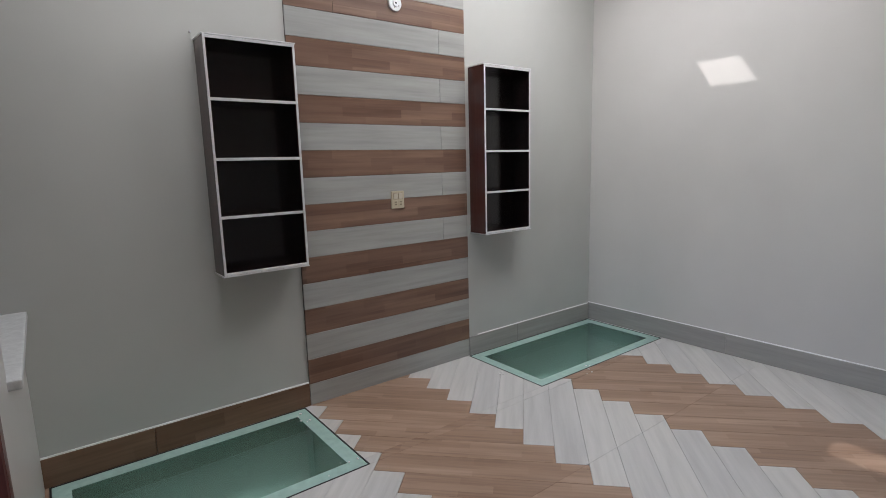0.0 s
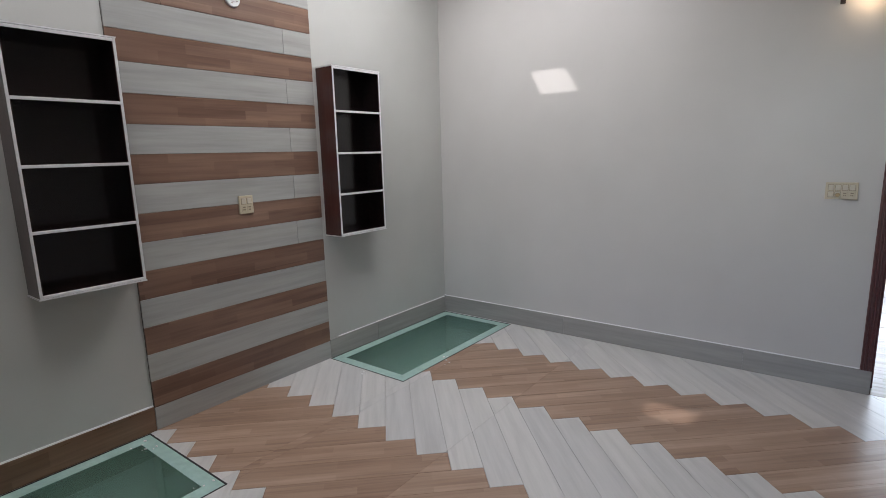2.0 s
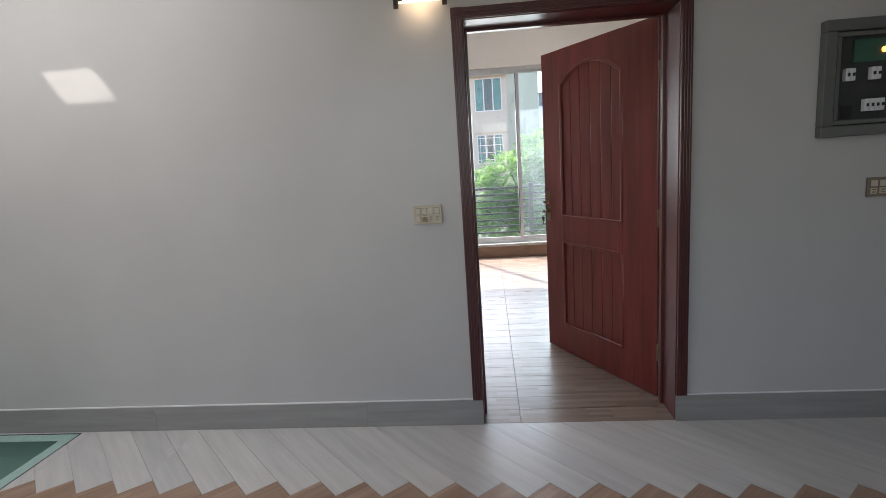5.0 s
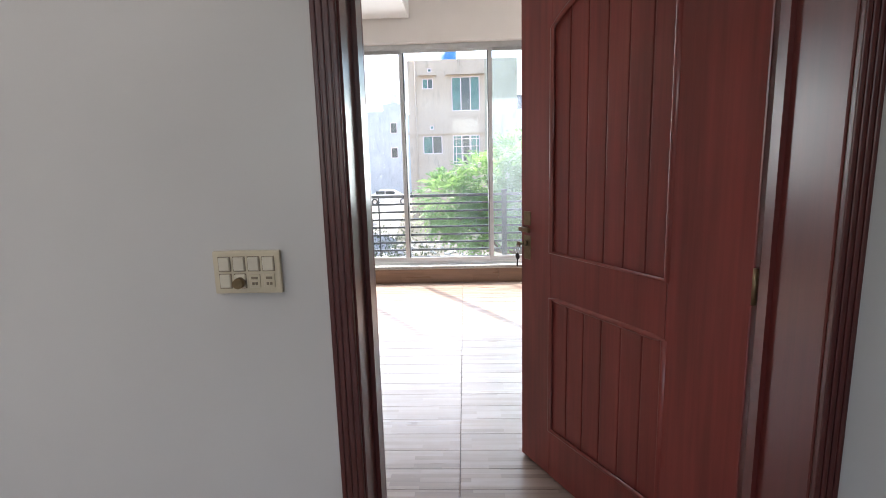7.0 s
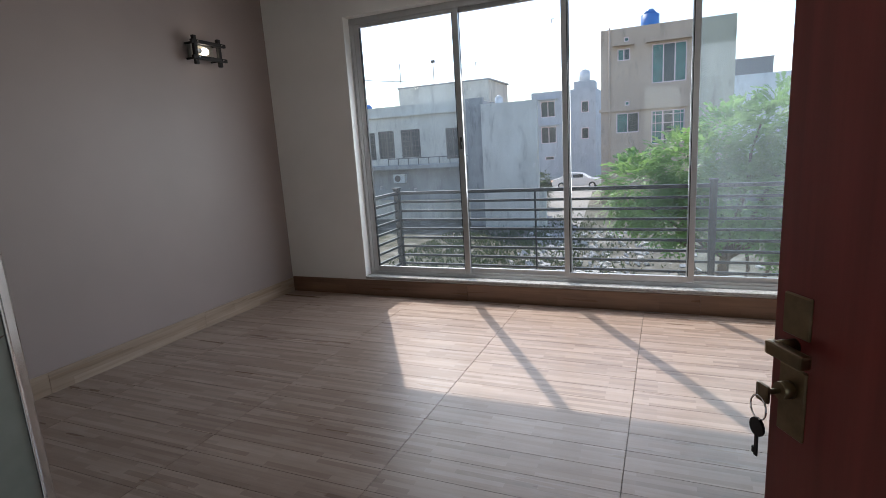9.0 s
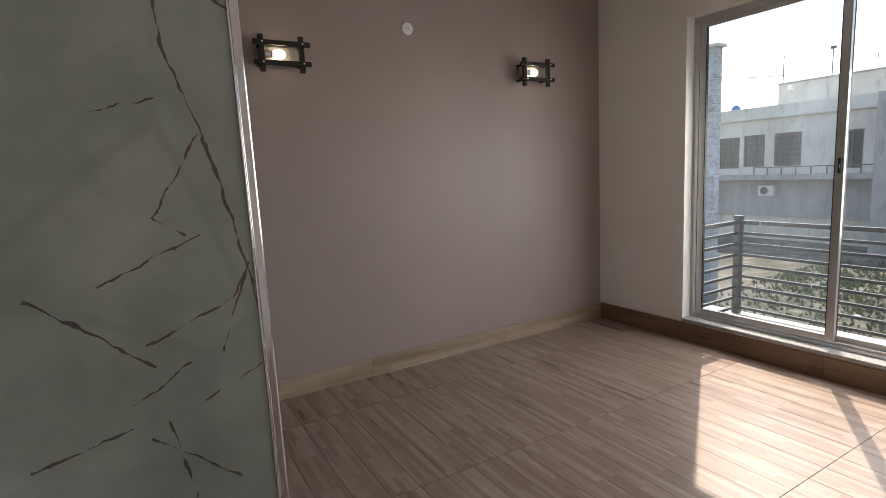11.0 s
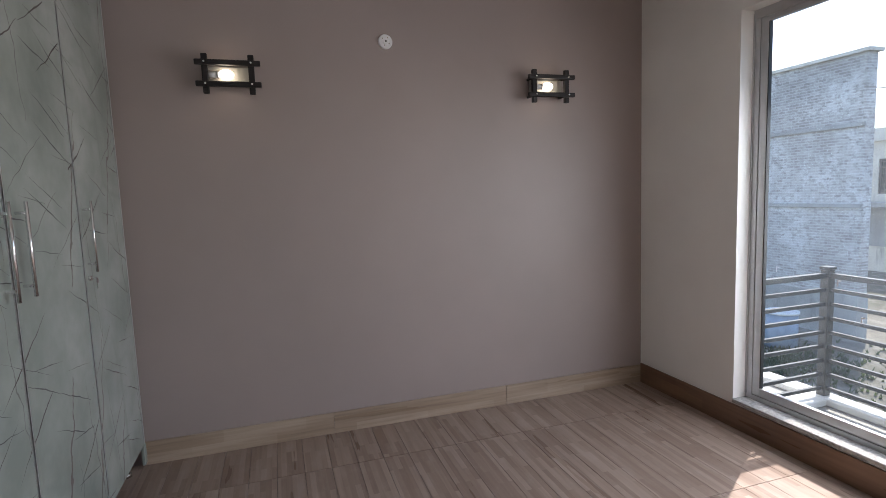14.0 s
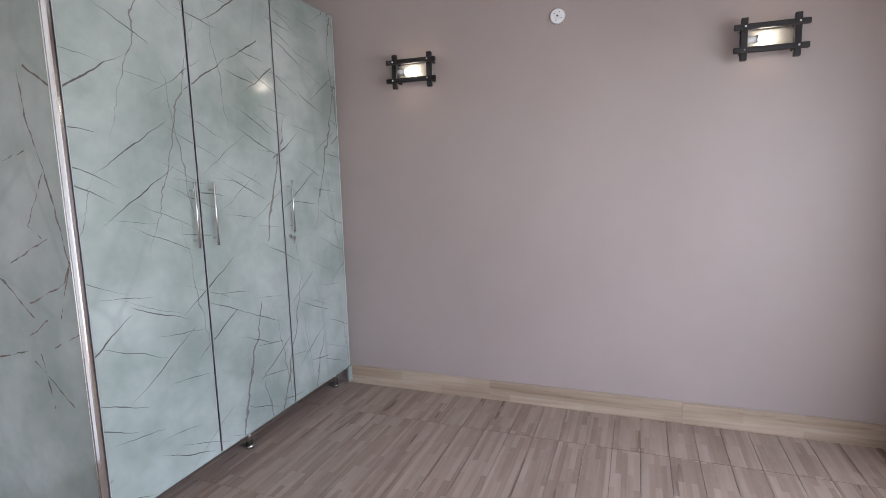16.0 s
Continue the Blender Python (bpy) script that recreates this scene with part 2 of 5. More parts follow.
def cracked_marble(name, runs):
    """The same laminate on a panel that faces x, with long straight reddish cracks."""
    m = marble(name, False)
    n, l = m.node_tree.nodes, m.node_tree.links
    b = n["Principled BSDF"]
    base = b.inputs["Base Color"].links[0].from_socket
    v = mapping(n, l)
    wob = n.new("ShaderNodeTexNoise")
    wob.inputs["Scale"].default_value = 14.0
    wob.inputs["Detail"].default_value = 4
    l.new(v, wob.inputs["Vector"])
    push = n.new("ShaderNodeVectorMath")
    push.operation = "MULTIPLY_ADD"
    push.inputs[1].default_value = (0.03, 0.03, 0.03)
    l.new(wob.outputs["Color"], push.inputs[0])
    l.new(v, push.inputs[2])
    rough = noise_node(n, l, v, 22, 3)
    total = None

    def maths(op, a, c):
        k = n.new("ShaderNodeMath")
        k.operation = op
        for i, w in enumerate((a, c)):
            if isinstance(w, (int, float)):
                k.inputs[i].default_value = w
            else:
                l.new(w, k.inputs[i])
        return k.outputs[0]

    for ri, run in enumerate(runs):
        for (y0, z0), (y1, z1) in zip(run, run[1:]):
            y0, y1, z0, z1 = y0 + 0.015, y1 + 0.015, z0 + 0.015, z1 + 0.015
            ln = math.hypot(y1 - y0, z1 - z0)
            uy, uz = (y1 - y0) / ln, (z1 - z0) / ln
            rel = n.new("ShaderNodeVectorMath")
            rel.operation = "SUBTRACT"
            l.new(push.outputs[0], rel.inputs[0])
            rel.inputs[1].default_value = (0, y0, z0)
            along, across = n.new("ShaderNodeVectorMath"), n.new("ShaderNodeVectorMath")
            for node, d in ((along, (0, uy, uz)), (across, (0, -uz, uy))):
                node.operation = "DOT_PRODUCT"
                node.inputs[1].default_value = d
                l.new(rel.outputs[0], node.inputs[0])
            off = maths("ABSOLUTE", across.outputs["Value"], 0)
            width = maths("MULTIPLY", maths("SUBTRACT", rough, 0.3 if ri < 3 else 0.38), 0.016)
            on = maths("LESS_THAN", off, width)
            mid = maths("ABSOLUTE", maths("SUBTRACT", along.outputs["Value"], ln / 2), 0)
            on = maths("MULTIPLY", on, maths("LESS_THAN", mid, ln / 2))
            total = on if total is None else maths("MAXIMUM", total, on)
    total = maths("MULTIPLY", total, 0.8)
    tint = ramp(n, l, noise_node(n, l, v, 6, 3), [(0.35, (0.035, 0.03, 0.028)), (0.6, (0.10, 0.03, 0.028))])
    l.new(mix(n, l, total, base, tint), b.inputs["Base Color"])
    return m


def simple(name, colour, rough=0.5, metal=0.0, vary=0.12, scale=8.0, relief=0.1):
    m, n, l, b = material(name, colour, rough, metal)
    v = mapping(n, l)
    f = noise_node(n, l, v, scale, 5)
    l.new(ramp(n, l, f, [(0.3, tuple(c * (1 - vary) for c in colour)), (0.7, tuple(min(1, c * (1 + vary)) for c in colour))]), b.inputs["Base Color"])
    if relief:
        bump(n, l, b, noise_node(n, l, v, scale * 6, 3), relief, 0.002)
    return m


def pane_glass(name, colour, gloss=0.06, dust=0.0):
    """Thin window pane: clear with a light mirror gloss and a pale film for dust and painted haze."""
    m = bpy.data.materials.new(name)
    m.use_nodes = True
    n, l = m.node_tree.nodes, m.node_tree.links
    n.remove(n["Principled BSDF"])
    tr = n.new("ShaderNodeBsdfTransparent")
    tr.inputs[0].default_value = (*colour, 1)
    gl = n.new("ShaderNodeBsdfGlossy")
    gl.inputs["Roughness"].default_value = 0.02
    mx = n.new("ShaderNodeMixShader")
    mx.inputs[0].default_value = gloss
    l.new(tr.outputs[0], mx.inputs[1])
    l.new(gl.outputs[0], mx.inputs[2])
    last = mx.outputs[0]
    if dust:
        film = n.new("ShaderNodeBsdfTranslucent")
        film.inputs[0].default_value = (0.78, 0.87, 0.95, 1)
        md = n.new("ShaderNodeMixShader")
        streak = noise_node(n, l, mapping(n, l, (1.6, 1.6, 0.7)), 2.2, 6, 0.65)
        l.new(ramp(n, l, streak, [(0.3, (dust * 0.6,) * 3), (0.7, (dust * 1.5,) * 3)]), md.inputs[0])
        l.new(last, md.inputs[1])
        l.new(film.outputs[0], md.inputs[2])
        last = md.outputs[0]
    l.new(last, n["Material Output"].inputs[0])
    return m


def glow(name, colour, strength):
    m, n, l, b = material(name, (0.9, 0.9, 0.9), 0.4)
    b.inputs["Emission Color"].default_value = (*colour, 1)
    b.inputs["Emission Strength"].default_value = strength
    return m


M_WALL = paint("wall_paint_grey_white", (0.508, 0.494, 0.472), 0.32)
M_FEATURE = paint("wall_paint_grey_green", (0.46, 0.462, 0.435), 0.4)
M_MAUVE = paint("wall_paint_mauve", (0.315, 0.262, 0.246), 0.5)
M_BEDWHITE = paint("wall_paint_warm_white", (0.80, 0.785, 0.755), 0.45)
M_CEIL = paint("ceiling_paint", (0.78, 0.78, 0.77), 0.6)
M_OAK = strip_wood("plank_brown", ((0.25, 0.155, 0.105), (0.335, 0.22, 0.155), (0.43, 0.30, 0.22)), 0.33)
M_BEDOAK = strip_wood("plank_greyed_brown", ((0.19, 0.134, 0.104), (0.262, 0.194, 0.155), (0.35, 0.274, 0.224)), 0.32, 0.0305, 0.36, dust=0.12)
M_PALE = pale_plank("plank_pale_grey", ((0.47, 0.465, 0.455), (0.53, 0.525, 0.51), (0.585, 0.575, 0.56)), 0.3)
M_GREYTILE = pale_plank("wall_plank_grey", ((0.29, 0.292, 0.274), (0.34, 0.342, 0.322), (0.385, 0.386, 0.364)), 0.32)
M_WALLOAK = strip_wood("wall_plank_brown", ((0.12, 0.064, 0.044), (0.18, 0.104, 0.072), (0.265, 0.165, 0.118)), 0.33)
M_SKIRTGREY = pale_plank("skirting_grey", ((0.26, 0.252, 0.236), (0.30, 0.291, 0.273), (0.345, 0.333, 0.313)), 0.3)
M_SKIRTBROWN = strip_wood("skirting_brown", ((0.13, 0.07, 0.042), (0.18, 0.10, 0.06), (0.23, 0.135, 0.085)), 0.3, 0.075)
M_SKIRTBEIGE = strip_wood("skirting_beige", ((0.26, 0.19, 0.135), (0.36, 0.275, 0.205), (0.46, 0.37, 0.285)), 0.32, 0.075, 0.5)
M_MAHOG = mahogany("door_mahogany", (0.13, 0.024, 0.02), (0.265, 0.05, 0.04))
M_FRAME = mahogany("door_frame_mahogany", (0.07, 0.012, 0.011), (0.125, 0.021, 0.017), 0.36)
# frame wood darkened in colour, as the architrave catches less light than the jamb
M_ARCHITRAVESHADE = mahogany("architrave_mahogany_shaded", (0.05, 0.009, 0.008), (0.085, 0.014, 0.011), 0.36)
M_SHELFDARK = mahogany("shelf_inner_near_black", (0.006, 0.003, 0.003), (0.011, 0.005, 0.005), 0.18)
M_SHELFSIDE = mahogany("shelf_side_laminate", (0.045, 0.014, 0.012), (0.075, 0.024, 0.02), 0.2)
M_CHROME = simple("chrome", (0.72, 0.72, 0.72), 0.14, 1.0, 0.04, 20, 0.0)
M_STRIP = simple("silver_edge_strip", (0.80, 0.80, 0.80), 0.34, 0.5, 0.06, 40, 0.0)
M_ALU = simple("aluminium_frame", (0.52, 0.53, 0.535), 0.35, 0.75, 0.06, 14, 0.05)
M_BRASS = simple("aged_brass", (0.24, 0.18, 0.105), 0.3, 0.9, 0.2, 30, 0.05)
M_MARBLE = marble("marble_laminate")
M_MARBLESIDE = cracked_marble("marble_laminate_side", VEINS)
M_GRANITE = simple("sill_granite", (0.33, 0.335, 0.33), 0.25, 0.0, 0.35, 60, 0.05)
M_SILLPALE = simple("sill_pale_stone", (0.58, 0.59, 0.59), 0.3, 0.0, 0.12, 45, 0.04)
M_PANE = pane_glass("window_glass", (0.97, 0.995, 0.99), 0.025, 0.005)
M_PANEDUSTY = pane_glass("window_glass_dusty", (0.95, 0.99, 0.985), 0.03, 0.011)
# stronger film on the last pane stands in for a reflected veil
M_PANEGLARE = pane_glass("window_glass_glare", (0.93, 0.99, 0.98), 0.04, 0.022)
M_FLOORGLASS = pane_glass("floor_glass_green", (0.66, 0.80, 0.78), 0.16)
M_GLASSRIM = simple("frosted_glass_rim", (0.37, 0.54, 0.49), 0.15, 0.0, 0.08, 25, 0.03)
M_PIT = paint("pit_wall", (0.55, 0.62, 0.58), 0.7)
M_RAIL = simple("rail_paint_grey", (0.04, 0.044, 0.045), 0.4, 0.3, 0.2, 20, 0.05)
M_PLASTIC = simple("cream_plastic", (0.50, 0.435, 0.315), 0.35, 0.0, 0.05, 15, 0.0)
M_ROCKER = simple("rocker_tan", (0.52, 0.475, 0.38), 0.35, 0.0, 0.05, 15, 0.0)
M_PLASTICDARK = simple("socket_brown", (0.20, 0.16, 0.11), 0.35, 0.0, 0.1, 15, 0.0)
M_WHITEPLASTIC = simple("white_plastic", (0.72, 0.73, 0.73), 0.35, 0.0, 0.05, 15, 0.0)
M_BLACKWOOD = mahogany("lamp_dark_wood", (0.003, 0.002, 0.002), (0.007, 0.004, 0.004), 0.6, 0.0)
M_BULB = glow("bulb_glow", (1.0, 0.88, 0.66), 4.2)
M_SHADEGLOW = glow("lamp_shade_glow", (1.0, 0.80, 0.55), 0.6)
M_LAMPSLAT = mahogany("lamp_slat_brown", (0.016, 0.006, 0.004), (0.035, 0.014, 0.009), 0.4, 0.1)
M_LAMPBACK = simple("lamp_back_cream", (0.30, 0.29, 0.26), 0.5, 0.0, 0.05, 10, 0.0)
M_BOXGREY = simple("panel_box_grey", (0.13, 0.135, 0.125), 0.4, 0.1, 0.1, 12, 0.05)
M_BOXDARK = simple("panel_inside_dark", (0.03, 0.033, 0.03), 0.5, 0.0, 0.2, 12, 0.05)
M_BOXGREEN = simple("panel_green", (0.03, 0.10, 0.07), 0.45, 0.0, 0.2, 12, 0.05)
M_ORANGE = glow("indicator_orange", (1.0, 0.35, 0.05), 1.0)
M_BLACK = simple("black_gap", (0.01, 0.01, 0.01), 0.6, 0.0, 0.1, 8, 0.0)
M_GROUT = simple("grout", (0.08, 0.067, 0.058), 0.8, 0.0, 0.2, 40, 0.1)
M_GROUTPALE = simple("grout_pale", (0.36, 0.335, 0.31), 0.8, 0.0, 0.2, 40, 0.1)
M_KERB = simple("kerb_white_plaster", (0.66, 0.65, 0.63), 0.8, 0.0, 0.12, 5, 0.25)
M_SLAB = simple("balcony_dusty_tile", (0.20, 0.20, 0.195), 0.45, 0.0, 0.25, 3, 0.1)
M_CONCRETE = simple("balcony_concrete", (0.45, 0.45, 0.44), 0.8, 0.0, 0.15, 6, 0.3)

# ---- mesh helpers ----


def mesh_object(name, bm, mat):
    me = bpy.data.meshes.new(name)
    bm.to_mesh(me)
    bm.free()
    me.materials.append(mat)
    return new(name, me)


def part(name, bm, mat, parent, label=""):
    ob = mesh_object(name, bm, mat)
    ob.parent = parent
    return tagged(ob, label)


def empty(name, label, category, m=None, kind="", group=""):
    ob = new(name)
    ob.empty_display_size = 0.1
    if m is not None:
        ob.matrix_world = m
    return tagged(ob, label, category, group, kind)


def add_box(bm, lo, hi, bevel=0.0, seg=1):
    g = bmesh.ops.create_cube(bm, size=1.0)
    vs = g["verts"]
    for v in vs:
        v.co = Vector([(a + b) / 2 + (b - a) * c for a, b, c in zip(lo, hi, v.co)])
    if bevel:
        es = list({e for v in vs for e in v.link_edges})
        bmesh.ops.bevel(bm, geom=es, offset=bevel, segments=seg, affect="EDGES", profile=0.6)
    return bm


def box(lo, hi, bevel=0.0, seg=1):
    return add_box(bmesh.new(), lo, hi, bevel, seg)


def boxes(*items, bevel=0.0):
    bm = bmesh.new()
    for lo, hi in items:
        add_box(bm, lo, hi, bevel)
    return bm


def add_cyl(bm, p, q, r, r2=None, seg=16):
    p, q = Vector(p), Vector(q)
    d = q - p
    m = Matrix.Translation((p + q) / 2) @ d.to_track_quat("Z", "Y").to_matrix().to_4x4()
    bmesh.ops.create_cone(bm, cap_ends=True, segments=seg, radius1=r, radius2=r if r2 is None else r2, depth=d.length, matrix=m)
    return bm


def cyl(p, q, r, r2=None, seg=16):
    bm = add_cyl(bmesh.new(), p, q, r, r2, seg)
    for f in bm.faces:
        f.smooth = len(f.verts) == 4
    return bm


def prism(poly, z0, z1):
    """Upright prism over a convex polygon of (x, y)."""
    bm = bmesh.new()
    a = [bm.verts.new((x, y, z0)) for x, y in poly]
    b = [bm.verts.new((x, y, z1)) for x, y in poly]
    k = len(poly)
    bm.faces.new(a[::-1])
    bm.faces.new(b)
    for i in range(k):
        bm.faces.new((a[i], a[(i + 1) % k], b[(i + 1) % k], b[i]))
    return bm


def structure(name, bm, mat, label, category):
    return tagged(mesh_object(name, bm, mat), label, category, kind="structure")


def bevel_mod(ob, w=0.004, seg=2):
    m = ob.modifiers.new("edge", "BEVEL")
    m.width, m.segments, m.limit_method = w, seg, "ANGLE"
    return ob

# ---- the setting ----
FX = -3.085      # feature wall
LY = -3.87       # short wall with the small window
BX = -3.255      # mauve wall
WY = 4.635       # window wall, room side
T = 0.23         # wall thickness
HALL_TOP, ROOM_TOP = 3.05, 3.15
DOOR_W, DOOR_H = 1.01, 2.10
WIN_L, WIN_R, WIN_B, WIN_T = -2.36, 1.47, 0.185, 2.58
WOUT = WY + 0.24

structure("wall_feature", box((FX - T, LY - T, -0.1), (FX, 0, HALL_TOP)), M_FEATURE, "grey-green painted hall wall behind the shelves", "wall")
structure("wall_door", boxes(((FX - T, 0, -0.1), (-0.055, T, HALL_TOP)), ((DOOR_W + 0.055, 0, -0.1), (3.6, T, HALL_TOP)), ((-0.055, 0, DOOR_H + 0.055), (DOOR_W + 0.055, T, HALL_TOP))), M_WALL, "smooth off-white painted wall around the doorway", "wall")
structure("wall_small_window", boxes(((FX, LY - 0.14, -0.1), (-1.72, LY, 0.78)), ((FX, LY - 0.14, 2.2), (-1.72, LY, HALL_TOP)), ((-2.16, LY - 0.14, 0.78), (-1.72, LY, 2.2))), M_WALL, "white wall with a small window opening", "wall")
structure("wall_passage", box((-1.86, -6.6, -0.1), (-1.72, LY - 0.14, HALL_TOP)), M_WALL, "plain white passage wall", "wall")
structure("wall_duct", boxes(((FX - T, -5.6, -0.1), (FX, LY - T, HALL_TOP)), ((FX, -5.6, -0.1), (-1.86, -5.45, HALL_TOP))), M_WALL, "plain white wall outside the small window", "wall")
# out of view: window opening added around the hall's fill lamp
structure("wall_back", boxes(((-1.86, -6.75, -0.1), (3.6, -6.6, 0.9)), ((-1.86, -6.75, 2.8), (3.6, -6.6, HALL_TOP)), ((-1.86, -6.75, 0.9), (-1.8, -6.6, 2.8)), ((1.3, -6.75, 0.9), (3.6, -6.6, 2.8))), M_WALL, "plain white unseen wall with an added wide window", "wall")
structure("wall_right", box((3.6, -6.75, -0.1), (3.75, T, HALL_TOP)), M_WALL, "plain white hall wall", "wall")
HALL_LAMP_HOLE = (-2.58, -1.68, -1.68, -0.62)


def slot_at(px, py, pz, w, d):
    """Slot cut in the roof so that the added spot reaches the given place."""
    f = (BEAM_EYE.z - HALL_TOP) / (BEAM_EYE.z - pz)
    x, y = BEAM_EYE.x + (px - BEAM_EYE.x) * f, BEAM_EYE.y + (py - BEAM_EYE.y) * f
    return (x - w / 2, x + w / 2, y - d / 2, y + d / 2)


def sheet_with_holes(x0, x1, y0, y1, z0, z1, holes):
    bm = bmesh.new()
    xs = sorted({x0, x1, *[v for h in holes for v in h[:2]]})
    ys = sorted({y0, y1, *[v for h in holes for v in h[2:]]})
    for xa, xb in zip(xs, xs[1:]):
        for ya, yb in zip(ys, ys[1:]):
            if not any(h[0] < (xa + xb) / 2 < h[1] and h[2] < (ya + yb) / 2 < h[3] for h in holes):
                add_box(bm, (xa, ya, z0), (xb, yb, z1))
    return bm


# slots made only to shape the spot's patches on door wall and floor
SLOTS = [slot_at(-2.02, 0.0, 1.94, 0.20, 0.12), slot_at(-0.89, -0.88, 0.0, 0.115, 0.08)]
structure("ceiling_hall", sheet_with_holes(FX - T, 3.75, -6.75, T, HALL_TOP, HALL_TOP + 0.012, SLOTS + [HALL_LAMP_HOLE, (-2.55, -1.45, -3.53, -2.47)]), M_CEIL, "white unseen hall ceiling with added skylights and spot slots", "ceiling")
# closed boxes out of view, each around an added area lamp
for x0, x1, y0, y1 in (HALL_LAMP_HOLE, (-2.55, -1.45, -3.53, -2.47)):
    structure("skylight_curb", boxes(((x0 - 0.04, y0 - 0.04, HALL_TOP + 0.012), (x0, y1 + 0.04, 3.3)), ((x1, y0 - 0.04, HALL_TOP + 0.012), (x1 + 0.04, y1 + 0.04, 3.3)), ((x0, y0 - 0.04, HALL_TOP + 0.012), (x1, y0, 3.3)), ((x0, y1, HALL_TOP + 0.012), (x1, y1 + 0.04, 3.3)), ((x0 - 0.04, y0 - 0.04, 3.3), (x1 + 0.04, y1 + 0.04, 3.32))), M_CEIL, "white curb of an unseen skylight, closed on top", "skylight")

structure("wall_mauve", box((BX - T, T, -0.1), (BX, WOUT, 3.3)), M_MAUVE, "mauve painted bedroom wall with two lamps", "wall")
structure("wall_window", boxes(((BX, WY, -0.1), (WIN_L, WOUT, 3.3)), ((WIN_R, WY, -0.1), (2.2, WOUT, 3.3)), ((WIN_L, WY, WIN_T), (WIN_R, WOUT, 3.3)), ((WIN_L, WY, -0.1), (WIN_R, WOUT, WIN_B - 0.02))), M_BEDWHITE, "warm white wall around the wide window", "wall")
structure("wall_bedroom_right", box((2.05, T, -0.1), (2.2, WY, 3.3)), M_BEDWHITE, "plain warm white bedroom wall", "wall")
structure("wall_door_back", boxes(((BX, T, -0.1), (-0.055, T + 0.012, 3.3)), ((DOOR_W + 0.055, T, -0.1), (2.05, T + 0.012, 3.3)), ((-0.055, T, DOOR_H + 0.055), (DOOR_W + 0.055, T + 0.012, 3.3))), M_BEDWHITE, "warm white bedroom side of the doorway wall", "wall")
structure("ceiling_bedroom", boxes(((BX, T, ROOM_TOP), (2.05, WY, 3.3)), ((-2.2, 3.1, 2.82), (-0.3, WY - 0.012, ROOM_TOP - 0.002))), M_CEIL, "white ceiling with a lowered panel", "ceiling")

# floor glass panels: x0, x1, y0, y1
GLASS = [(FX + 0.02, -2.372, -1.395, -0.03), (FX + 0.02, -2.315, LY + 0.02, -2.655)]

hall_floor = structure("floor_hall", boxes(
    ((-2.315, -6.75, -0.12), (3.6, 0.0, -0.010)),
    ((FX, -2.655, -0.12), (-2.315, -1.395, -0.010)),
    ((-2.372, -1.395, -0.12), (-2.315, 0.0, -0.010)),
), M_GROUTPALE, "brown and pale grey herringbone plank tile floor", "floor")
room_floor = structure("floor_bedroom", box((BX, 0.0, -0.12), (2.05, WY, -0.010)), M_GROUT, "greyish brown wood plank tile floor", "floor")

# pits under the glass panels, closed at the bottom, lit by the added lamps
for x0, x1, y0, y1 in GLASS:
    structure("floor_opening", boxes(
        ((x0 - 0.05, y0 - 0.05, -1.4), (x0 + 0.003, y1 + 0.05, -0.016)), ((x1 - 0.003, y0 - 0.05, -1.4), (x1 + 0.05, y1 + 0.05, -0.016)),
        ((x0 + 0.003, y0 - 0.05, -1.4), (x1 - 0.003, y0 + 0.003, -0.016)), ((x0 + 0.003, y1 - 0.003, -1.4), (x1 - 0.003, y1 + 0.05, -0.016)),
        ((x0 - 0.05, y0 - 0.05, -1.45), (x1 + 0.05, y1 + 0.05, -1.4))), M_PIT, "pale shaft under the glass floor panel", "floor")

    # board added so that the glass shows a dark patch at its near corner
    stair = empty("stair_tread", "dark board added below the glass floor panel", "stair", pose(x1 - 0.42, y0 + 0.02, -0.95))
    part("board", box((0, 0, 0), (0.415, 0.5, 0.05), 0.006), M_SHELFSIDE, stair)
    part("riser", box((0.0, 0.02, -0.45), (0.415, 0.06, 0.0)), M_PIT, stair)

# skirting
S = 0.014


def skirting(name, label, mat, origin, along, out, cuts, height):
    """Plank skirting: pieces with local x along the wall, y up and z out of the wall."""
    o, a, u = Vector(origin), Vector(along), Vector(out)
    ends = (cuts[0], cuts[-1])
    p, q = o + a * ends[0], o + a * ends[1]
    lo = [min(c) for c in zip(p, q, p + u * 0.004, q + u * 0.004)]
    hi = [max(c) for c in zip(p, q, p + u * 0.004, q + u * 0.004)]
    base = structure(name, box((lo[0], lo[1], 0.0), (hi[0], hi[1], height - 0.002)), M_GROUT, label, "baseboard")
    flip = a.cross(Vector((0, 0, 1))).dot(u) < 0
    for c0, c1 in zip(cuts, cuts[1:]):
        L = c1 - c0 - 0.0015
        start = o + a * (c0 if not flip else c1) + u * 0.004
        ax = a if not flip else -a
        ob = part("plank", box((0, 0.0, 0), (L, height, S - 0.004), 0.001), mat, base)
        ob.matrix_local = Matrix(((ax.x, 0, u.x, start.x), (ax.y, 0, u.y, start.y), (0, 1, 0, 0), (0, 0, 0, 1)))


skirting("baseboard_feature", "grey plank skirting along the hall wall", M_SKIRTGREY, (FX, 0, 0), (0, 1, 0), (1, 0, 0), [-1.385, -0.9, -S], 0.137)
skirting("baseboard_feature_brown", "brown plank skirting beside the glass panel", M_SKIRTBROWN, (FX, 0, 0), (0, 1, 0), (1, 0, 0), [LY, -3.42, -2.613], 0.137)
skirting("baseboard_door_wall", "grey plank skirting along the doorway wall", M_SKIRTGREY, (0, 0, 0), (1, 0, 0), (0, -1, 0), [FX, -1.9, -0.65, -0.002], 0.145)
